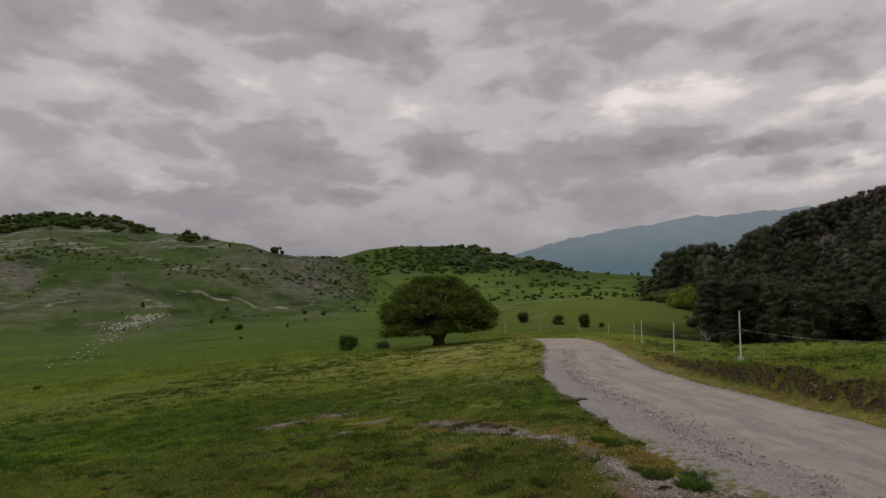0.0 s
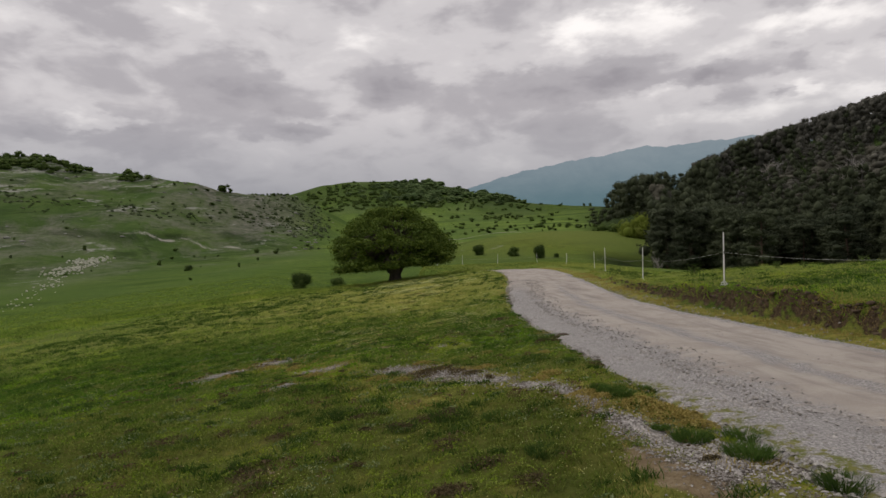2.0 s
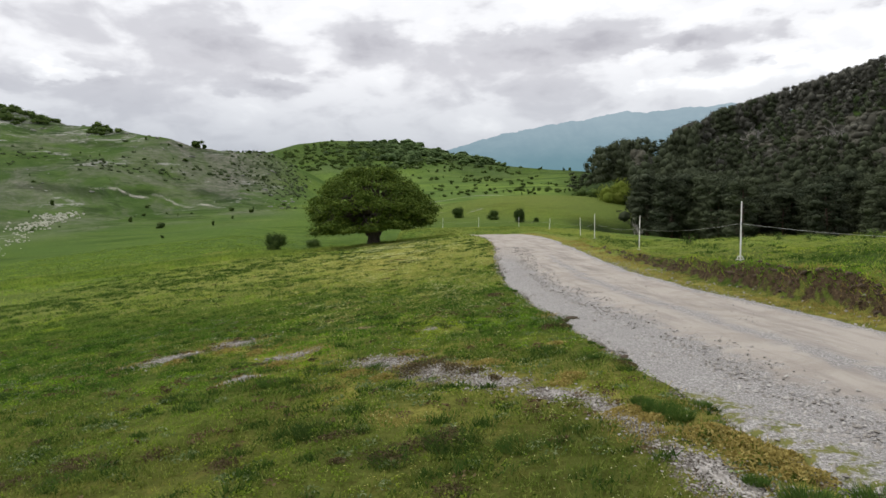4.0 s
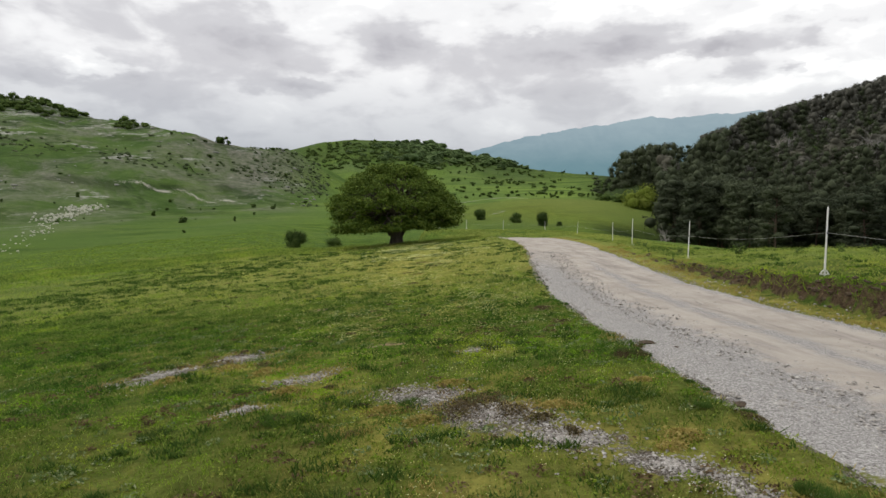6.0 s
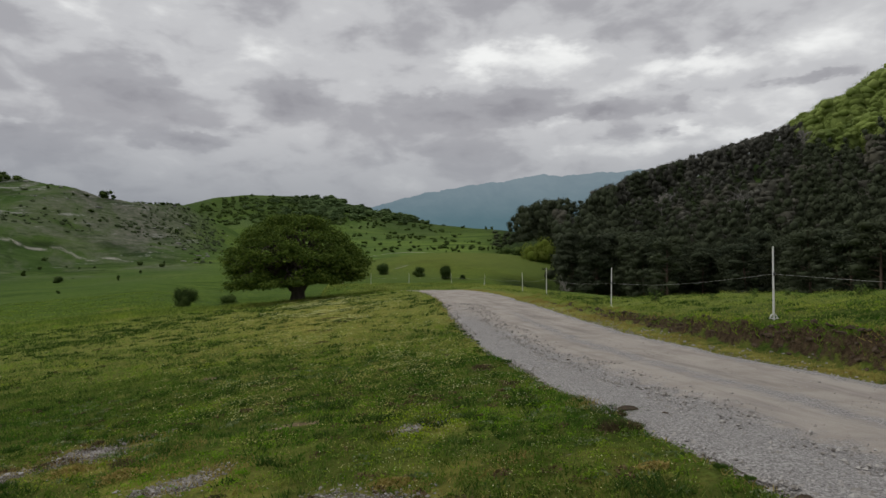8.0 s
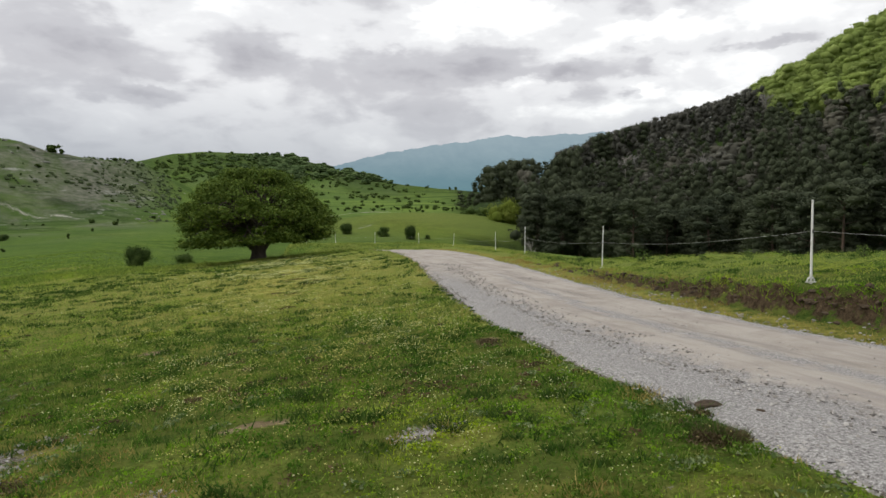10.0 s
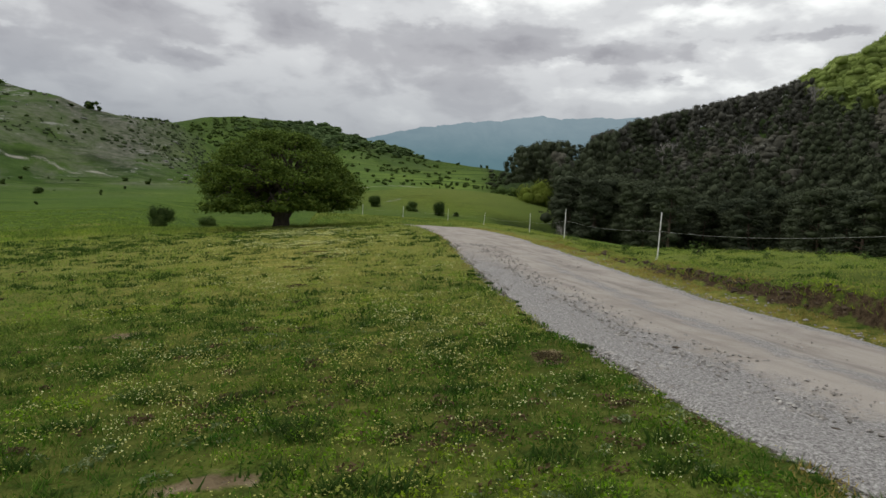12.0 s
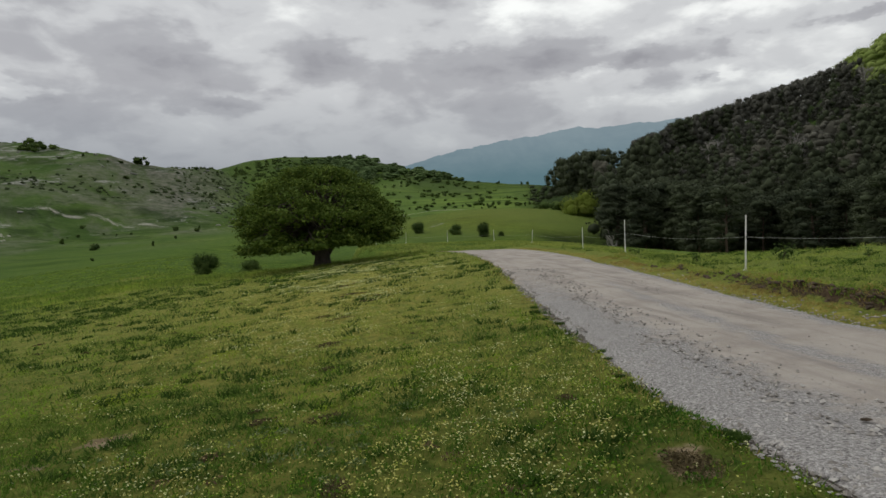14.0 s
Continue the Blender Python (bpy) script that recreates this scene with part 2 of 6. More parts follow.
    grit = t.ramp(grit_n, (0.40, (0.055, 0.046, 0.038)), (0.52, (0.20, 0.18, 0.16)), (0.66, (0.56, 0.53, 0.50)))
    grit = t.mix(t.span(t.noise(p, 6.0, 5, 0.7, 0.4), 0.48, 0.60, 0.0, 0.55), grit, (0.12, 0.092, 0.062))
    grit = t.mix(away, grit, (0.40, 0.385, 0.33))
    rock_n = t.math("ADD", t.math("MULTIPLY", ledge, 0.7), t.math("MULTIPLY", t.noise(p, 0.28, 6, 0.75), 0.3))
    rock = t.ramp(t.noise(p, 0.7, 6, 0.75), (0.3, (0.13, 0.14, 0.105)), (0.62, (0.36, 0.365, 0.32)))
    earth = t.ramp(t.noise(p, 9.0, 5, 0.75), (0.35, (0.040, 0.028, 0.018)), (0.58, (0.10, 0.072, 0.044)), (0.74, (0.21, 0.16, 0.10)))
    f_earth = t.span(t.math("ADD", e[2], t.math("MULTIPLY", t.math("SUBTRACT", t.noise(p, 3.0, 5, 0.75), 0.5), 1.9)), 0.48, 0.66)
    f_soil = t.span(t.math("ADD", at.outputs["Alpha"], t.math("MULTIPLY", t.math("SUBTRACT", tuft, 0.5), 1.3)), 0.42, 0.62)
    f_grit = t.span(t.math("ADD", c[0], t.math("MULTIPLY", t.math("SUBTRACT", t.noise(p, 4.5, 6, 0.8), 0.5), 2.9)), 0.45, 0.66)
    f_rock = t.span(t.math("ADD", c[1], t.math("MULTIPLY", t.math("SUBTRACT", rock_n, 0.5), 4.5)), 0.62, 0.92)
    col = t.mix(f_soil, green, soil)
    col = t.mix(f_earth, col, earth)
    col = t.mix(f_grit, col, grit)
    col = t.mix(f_rock, col, rock)
    finish(t, col, 0.95, t.math("ADD", t.math("MULTIPLY", tuft, 1.0), t.math("MULTIPLY", grain, 0.6)), 1.0, 0.14, spec=0.02)
    return m


def road_material():
    m, t = material("gravel_road")
    p = place_of(t)
    at = t.add("ShaderNodeAttribute", attribute_name="wear")
    c = t.add("ShaderNodeSeparateColor", Color=at.outputs["Color"]).outputs
    fine, stain, streak = t.noise(p, 60.0, 3, 0.8), t.noise(p, 1.1, 5, 0.65, 0.4), t.noise(t.vmul(p, (3.0, 0.35, 1.0)), 1.3, 4, 0.6)
    dust = t.ramp(stain, (0.3, (0.29, 0.25, 0.212)), (0.6, (0.40, 0.355, 0.31)))
    dust = t.mix(t.span(fine, 0.3, 0.7, 0.0, 0.35), dust, (0.56, 0.53, 0.50))
    dust = t.mix(t.span(streak, 0.48, 0.68, 0.0, 0.6), dust, (0.22, 0.195, 0.18))
    grit = t.ramp(t.noise(p, 42.0, 4, 0.85), (0.36, (0.10, 0.093, 0.09)), (0.5, (0.31, 0.295, 0.285)), (0.66, (0.58, 0.56, 0.54)))
    loose = t.span(t.math("ADD", c[0], t.math("MULTIPLY", t.math("SUBTRACT", t.noise(p, 3.5, 5, 0.7), 0.5), 1.2)), 0.35, 0.65)
    col = t.mix(loose, dust, grit)
    grass = t.mix(t.noise(p, 9.0, 3), (0.06, 0.10, 0.02), (0.25, 0.22, 0.07))
    col = t.mix(t.span(t.math("ADD", c[1], t.math("MULTIPLY", t.math("SUBTRACT", t.noise(p, 5.0, 5, 0.75), 0.5), 1.6)), 0.5, 0.65), col, grass)
    finish(t, col, 0.95, t.math("ADD", fine, t.math("MULTIPLY", t.noise(p, 12.0, 3), 0.8)), 0.6, 0.03, spec=0.15)
    return m


def leaf_material(name, dark, mean, light, through_light=0.3):
    m, t = material(name)
    r = t.add("ShaderNodeNewGeometry").outputs["Random Per Island"]
    o = t.add("ShaderNodeObjectInfo").outputs["Random"]
    col = t.ramp(r, (0.0, dark), (0.5, mean), (1.0, light), smooth=False)
    col = t.mix(t.span(o, 0.0, 1.0, 0.0, 0.6), col, t.mix(0.6, col, dark))
    col = t.mix(t.math("MULTIPLY", t.math("FRACT", t.math("MULTIPLY", o, 7.31)), 0.5), col, (mean[0] * 1.9, mean[1] * 1.8, mean[2] * 1.6))
    finish(t, col, 0.8, through_light=through_light, spec=0.06)
    return m


def plain_material(name, a, b, scale, rough=0.8, bump=0.3, distance=0.02, stretch=(1, 1, 1)):
    m, t = material(name)
    p = t.vmul(t.add("ShaderNodeTexCoord").outputs["Object"], stretch)
    n, n2 = t.noise(p, scale, 5, 0.7), t.noise(p, scale * 0.17, 3, 0.6)
    col = t.mix(t.span(t.math("ADD", t.math("MULTIPLY", n, 0.6), t.math("MULTIPLY", n2, 0.4)), 0.35, 0.65), a, b)
    finish(t, col, rough, n, bump, distance)
    return m


PASTURE, ROAD = ground_material(), road_material()
BARK = plain_material("bark", (0.035, 0.028, 0.022), (0.12, 0.10, 0.08), 9.0, 0.95, 0.8, 0.04, (1, 1, 0.3))
PINE_BARK = plain_material("pine_bark", (0.05, 0.035, 0.028), (0.17, 0.12, 0.09), 3.0, 0.95, 0.5, 0.05, (1, 1, 0.3))
HAW_LEAF = leaf_material("hawthorn_leaf", (0.024, 0.044, 0.010), (0.088, 0.138, 0.027), (0.275, 0.335, 0.065), 0.22)
BUSH_LEAF = leaf_material("bush_leaf", (0.024, 0.044, 0.014), (0.054, 0.088, 0.024), (0.11, 0.15, 0.04))
PINE_LEAF = leaf_material("pine_needle", (0.027, 0.036, 0.021), (0.048, 0.059, 0.036), (0.085, 0.098, 0.062), 0.1)
BEECH_LEAF = leaf_material("beech_leaf", (0.13, 0.18, 0.050), (0.225, 0.29, 0.085), (0.34, 0.40, 0.14))
LIME_LEAF = leaf_material("young_leaf", (0.12, 0.165, 0.026), (0.20, 0.245, 0.042), (0.30, 0.335, 0.08))
SHRUB_LEAF = leaf_material("scrub_leaf", (0.046, 0.078, 0.022), (0.088, 0.135, 0.036), (0.155, 0.205, 0.058))
HEATHER = leaf_material("heather_twig", (0.040, 0.060, 0.028), (0.075, 0.102, 0.048), (0.14, 0.17, 0.09), 0.15)
EARTH = plain_material("dark_earth", (0.036, 0.026, 0.018), (0.125, 0.090, 0.058), 18.0, 0.95, 0.7, 0.02)
HILL_DARK = leaf_material("hill_tree_leaf", (0.050, 0.086, 0.034), (0.092, 0.140, 0.055), (0.16, 0.215, 0.09), 0.15)
HILL_LIGHT = leaf_material("hill_pale_leaf", (0.075, 0.115, 0.045), (0.13, 0.18, 0.075), (0.22, 0.27, 0.13), 0.2)
GREY_LEAF = leaf_material("grey_foliage", (0.050, 0.051, 0.042), (0.088, 0.087, 0.072), (0.15, 0.147, 0.125), 0.1)
GREY_TWIG = leaf_material("bare_twig", (0.12, 0.115, 0.11), (0.24, 0.23, 0.22), (0.38, 0.37, 0.36), 0.0)
TUSSOCK = leaf_material("tussock_blade", (0.026, 0.055, 0.012), (0.055, 0.105, 0.022), (0.13, 0.17, 0.045), 0.3)
STRAW = leaf_material("dry_blade", (0.21, 0.165, 0.050), (0.33, 0.265, 0.080), (0.44, 0.37, 0.14), 0.3)
DARK_WEED = leaf_material("dark_weed", (0.034, 0.029, 0.015), (0.090, 0.072, 0.036), (0.20, 0.155, 0.085), 0.1)
DAISY = leaf_material("white_petal", (0.44, 0.47, 0.21), (0.58, 0.60, 0.31), (0.74, 0.75, 0.48), 0.3)
BUTTERCUP = leaf_material("yellow_petal", (0.38, 0.38, 0.09), (0.50, 0.49, 0.15), (0.64, 0.62, 0.27), 0.3)
STONE = leaf_material("limestone_chip", (0.085, 0.080, 0.078), (0.26, 0.25, 0.245), (0.50, 0.487, 0.475), 0.0)
LIMESTONE = plain_material("limestone", (0.15, 0.155, 0.13), (0.33, 0.325, 0.29), 0.9, 0.95, 0.6, 0.2)
WHITE_ROCK = plain_material("white_limestone", (0.30, 0.31, 0.24), (0.58, 0.57, 0.47), 1.5, 0.95, 0.5, 0.1)
POST_WHITE = plain_material("white_plastic", (0.62, 0.61, 0.57), (0.80, 0.79, 0.76), 14.0, 0.55, 0.1, 0.002)
POST_DARK = plain_material("black_insulator", (0.03, 0.03, 0.03), (0.06, 0.06, 0.06), 20.0, 0.5, 0.1, 0.002)
WIRE = plain_material("white_wire", (0.30, 0.30, 0.29), (0.48, 0.48, 0.46), 8.0, 0.6, 0.1, 0.001)


# ---- the lie of the land ----
def lattice(ix, iy, seed):
    n = (ix.astype(np.int64) * 374761393 + iy.astype(np.int64) * 668265263 + seed * 1274126177) & 0xFFFFFFFF
    n = ((n ^ (n >> 13)) * 1274126177) & 0xFFFFFFFF
    return ((n ^ (n >> 16)) & 0xFFFF) / 65535.0


def value_noise(x, y, seed=0):
    ix, iy = np.floor(x), np.floor(y)
    fx, fy = x - ix, y - iy
    fx, fy = fx * fx * (3 - 2 * fx), fy * fy * (3 - 2 * fy)
    a, b = lattice(ix, iy, seed), lattice(ix + 1, iy, seed)
    c, d = lattice(ix, iy + 1, seed), lattice(ix + 1, iy + 1, seed)
    return (a + (b - a) * fx) * (1 - fy) + (c + (d - c) * fx) * fy


def fbm(x, y, seed=0, octaves=4):
    """Smooth noise from -1 to 1."""
    total, amp, norm = 0.0, 1.0, 0.0
    for k in range(octaves):
        total = total + amp * (2 * value_noise(x * 2 ** k + 17.3 * k, y * 2 ** k - 9.1 * k, seed + k) - 1)
        norm, amp = norm + amp, amp * 0.5
    return total / norm


def ease(v, a, b):
    u = np.clip((v - a) / (b - a), 0, 1)
    return u * u * (3 - 2 * u)


def softplus(v, k):
    return k * np.logaddexp(0, v / k)


def higher(a, b, k):
    return 0.5 * (a + b + np.sqrt((a - b) ** 2 + k * k))


def curve_through(v, xs, ys):
    """A smooth curve through a few values."""
    step = (xs[-1] - xs[0]) / 200
    grid = np.linspace(xs[0], xs[-1], 201)
    vals = np.interp(grid, xs, ys)
    for _ in range(3):
        vals[1:-1] = 0.25 * vals[:-2] + 0.5 * vals[1:-1] + 0.25 * vals[2:]
    return np.interp(v, grid, vals)


def road_left(y):
    return curve_through(y, [-40.0, 0.24, 10.3, 18.35, 21.86, 25.37, 27.88, 32.4, 36.42, 41.44, 46.48, 52.56, 60.76, 71.1], [3.2, 2.9, 2.7, 2.85, 3.3, 3.9, 4.35, 5.1, 5.6, 5.9, 5.7, 4.4, 1.0, -6.0])


def road_right(y):
    return curve_through(y, [-40.0, 0.24, 10.3, 14.32, 18.35, 20.36, 25.37, 31.39, 39.43, 46.48, 52.56, 60.76, 71.1], [7.3, 7.1, 6.95, 6.85, 6.75, 6.8, 7.3, 8.1, 9.1, 9.3, 8.6, 5.6, -1.0])


def road_level(y):
    return -0.468 + 0.1094 * road_left(y) + 0.0219 * y


# crests: bearing in degrees, angle of the crest, how far it is, how far its foot is
LEFT_HILL = ([-75.48, -55.55, -42.45, -36.38, -32.41, -28.37, -25.27, -21.22, -18.17, -14.61, -12.08, -9.06, -6.02, -1.99],
             [4.74, 7.23, 7.83, 7.94, 9.03, 9.2, 8.23, 8.09, 7.63, 7.06, 6.98, 6.76, 5.16, 2.1],
             [420, 420, 420, 420, 420, 410, 390, 370, 350, 345, 350, 370, 380, 380], [190, 190, 195, 200, 205, 212, 220, 235, 245, 255, 262, 270, 290, 320])
MID_HILL = ([-16.05, -12.06, -9.06, -7.55, -6.05, -4.03, 0.5, 3.02, 5.03, 8.44, 12.04, 15.04, 18.04, 24.01, 29.95],
            [5.21, 6.03, 6.71, 7.08, 7.46, 7.68, 7.58, 7.34, 6.87, 6.02, 5.23, 4.89, 4.63, 3.84, 2.69],
            [640, 640, 640, 635, 630, 620, 620, 610, 600, 570, 540, 520, 500, 480, 470], [430, 430, 430, 420, 410, 400, 390, 380, 370, 350, 330, 320, 310, 310, 310])
RIGHT_HILL = ([13.89, 16.94, 19.97, 23.07, 26.16, 29.27, 32.36, 36.53, 40.74, 45.02, 49.32, 53.59, 57.83, 67.12, 81.96, 101.09],
             [0.38, 2.07, 2.94, 4.9, 6.23, 7.44, 8.34, 9.73, 11.39, 13.52, 15.52, 17.0, 18.05, 18.49, 15.19, 7.61],
             [235, 240, 250, 290, 330, 360, 385, 400, 410, 420, 430, 430, 430, 430, 400, 380], [215, 208, 200, 185, 170, 155, 138, 122, 110, 100, 95, 90, 86, 80, 76, 76])


def hill(bearing, r, spec, bend=1.15):
    deg, angle, far, foot = spec
    d = np.interp(bearing, deg, far)
    f = np.interp(bearing, deg, foot)
    top = d * np.tan(np.radians(curve_through(bearing, deg, angle))) + 1.0
    out = np.clip(np.maximum(deg[0] - bearing, bearing - deg[-1]), 0, None)
    u = (r - f) / (d - f)
    low = -29.7 + 0.1323 * f * np.cos(np.radians(bearing))
    up = low + (top - low) * np.clip(u, 0, 1) ** bend
    z = np.minimum(up, top - 0.10 * softplus(r - d, 12.0))
    z = np.where(u < 0, low + u * 40, z)
    return z - out * 3.0


# the low bank that carries the far end of the fence
BANK = [(0.5, 80.0, 1.1), (4.5, 78.6, 1.45), (7.3, 76.0, 1.5), (11.3, 75.6, 1.5), (15.3, 72.8, 1.5), (16.8, 65.2, 1.3), (15.8, 56.0, 0.95), (14.2, 48.0, 0.72)]


def fence_bank(x, y):
    top = np.full(np.shape(x), -99.0)
    for (xa, ya, za), (xb, yb, zb) in zip(BANK, BANK[1:]):
        for u in (0.0, 0.2, 0.4, 0.6, 0.8):
            d = np.hypot(x - xa - (xb - xa) * u, y - ya - (yb - ya) * u)
            top = np.maximum(top, za + (zb - za) * u - 0.11 * np.sqrt(d * d + 6.0) + 0.27)
    return top


def height(x, y):
    x, y = np.asarray(x, float), np.asarray(y, float)
    r, bearing = np.hypot(x, y), np.degrees(np.arctan2(x, y))
    yb = np.where(y < -12, -12 - 40 * np.tanh((-12 - y) / 40), y)
    plane = -0.398 + 0.1094 * np.maximum(x, -260) + 0.0219 * yb
    xl, xr, zr = road_left(yb), road_right(yb), road_level(yb)
    meadow = 0.54 - 0.0064 * yb + 0.045 * np.minimum(x, 40) - 0.25 * softplus(x - 23.5 + 0.12 * (yb - 25), 2.0)
    meadow = meadow - 0.02 * softplus(yb - 22, 2.0)
    meadow = np.where(x < 16, np.maximum(meadow, zr + 0.16 - 0.12 * (x - xr - 1.0)), meadow)
    lumps = 0.05 * fbm(x * 0.45, y * 0.45, 3, 3) + 0.032 * fbm(x * 2.1, y * 2.1, 5, 2)
    lumps = lumps + 2.0 * fbm(x * 0.035, y * 0.035, 6, 4) * ease(r, 75, 170) * ease(bearing, 2, -8) + 0.07 * fbm(x * 0.3, y * 0.3, 9, 3) * ease(r, 18, 40)
    lumps = lumps + 0.10 * fbm(x * 0.9, y * 0.9, 8, 3) * (x > xr)
    ragged = 0.22 * fbm(y * 1.3, x * 0.6, 11, 3)
    z = plane + lumps
    on = ease(x, xl - 0.35 + ragged, xl + 0.2 + ragged)
    z = z + (zr - z) * on
    lip = xr + 0.95 + ragged
    slope = ease(x, xr + 0.1, lip - 0.1) * 0.07
    cut = 0.52 * ease(yb, 30, 19)
    z = z + slope * (x > xl)
    crown = np.minimum(meadow, zr + slope + cut + 0.22 * np.maximum(x - lip, 0))
    up = ease(x, lip - 0.12, lip + 0.16)
    z = z + (crown + lumps * 1.4 - z) * up
    z = z - 0.15 * softplus(yb - 54, 4.0) * ease(bearing, -13, 3)
    z = higher(z, fence_bank(x, y) - 9.0 * ease(x - xr, 4.0, 0.4), 0.25)
    floor = -14.7 + 0.0496 * x + 0.0877 * np.minimum(y, 520) + 2.0 * fbm(x * 0.012, y * 0.012, 21, 3)
    floor = floor - 9 * ease(bearing, 16, 25) * (bearing < 150) - 120 * ease(r, 700, 2600)
    floor = np.where(y < 0, np.maximum(floor, -20), floor)
    z = higher(z, floor, 5.0 * ease(r, 60, 160))
    rough = 3.2 * fbm(x * 0.016, y * 0.016, 31, 5)
    z = higher(z, hill(bearing, r, LEFT_HILL) + (rough * 1.1 + 2.6 * fbm(x * 0.05, y * 0.05, 37, 5)) * ease(r, 190, 260), 6.0 * ease(r, 80, 200))
    z = higher(z, hill(bearing, r, MID_HILL) + rough * 0.5 * ease(r, 200, 300), 6.0 * ease(r, 80, 200))
    z = higher(z, hill(bearing, r, RIGHT_HILL, 1.0) + rough * 0.6 * ease(r, 100, 300), 5.0 * ease(r, 60, 120))
    u, v = (x - 54) * 0.966 - (y - 205) * 0.26, (x - 54) * 0.26 + (y - 205) * 0.966
    knoll = -23.8 + 0.1323 * y + 7.0 * np.exp(-np.abs(u / 38) ** 2.6 - np.abs(v / 40) ** 2.6)
    z = np.where(np.hypot(u, v) < 120, higher(z, knoll - 0.4 * softplus(np.hypot(u, v) - 55, 8.0), 2.0 * ease(r, 60, 160)), z)
    return z


def blob(x, y, cx, cy, rx, ry, turn=0.0):
    c, s = math.cos(radians(turn)), math.sin(radians(turn))
    u, v = (x - cx) * c + (y - cy) * s, -(x - cx) * s + (y - cy) * c
    return np.clip(1.05 - np.hypot(u / rx, v / ry) * 0.55, 0, 1)


# gravel and soil patches in the pasture: place, half sizes, turn
GRIT_SPOTS = [(-3.6, 15.2, 0.7, 0.32, 28), (-2.75, 15.75, 0.55, 0.32, 32), (-1.5, 14.0, 0.42, 0.22, 30), (-2.0, 12.8, 0.25, 0.12, 10), (0.0, 12.5, 0.5, 0.36, -48), (0.55, 11.65, 0.52, 0.4, -52),
              (1.1, 10.9, 0.45, 0.26, -54), (1.6, 10.15, 0.4, 0.2, -50), (1.93, 9.3, 0.16, 0.7, 8), (2.1, 7.9, 0.22, 0.7, 10), (2.35, 6.9, 0.34, 0.6, 12), (0.75, 14.45, 0.2, 0.1, 10)]
SOIL_SPOTS = [(-0.45, 15.5, 0.32, 0.14, 5), (-1.9, 20.15, 0.42, 0.14, 35), (-2.25, 19.87, 0.5, 0.1, 40), (1.98, 6.75, 0.2, 0.75, 12), (-1.5, 8.34, 0.2, 0.12, 10), (0.27, 7.16, 0.14, 0.08, 0),
              (-1.6, 7.29, 0.16, 0.12, 0), (2.3, 17.19, 0.25, 0.2, 0)]


DRY_SPOTS = [(1.45, 11.5, 0.55, 0.25, -20), (-0.5, 11.9, 0.35, 0.25, 0), (-0.45, 11.3, 0.3, 0.3, 0), (2.0, 10.8, 0.4, 0.2, -20), (-1.9, 14.2, 0.7, 0.3, 10),
             (2.45, 8.9, 0.5, 0.35, 0), (2.9, 14.2, 0.3, 0.3, 0), (-2.6, 14.9, 0.8, 0.2, 20), (-1.0, 13.2, 0.4, 0.2, 0), (0.2, 10.2, 0.3, 0.2, 0), (2.1, 6.0, 0.5, 0.7, 0), (0.9, 13.0, 0.4, 0.2, 0)]


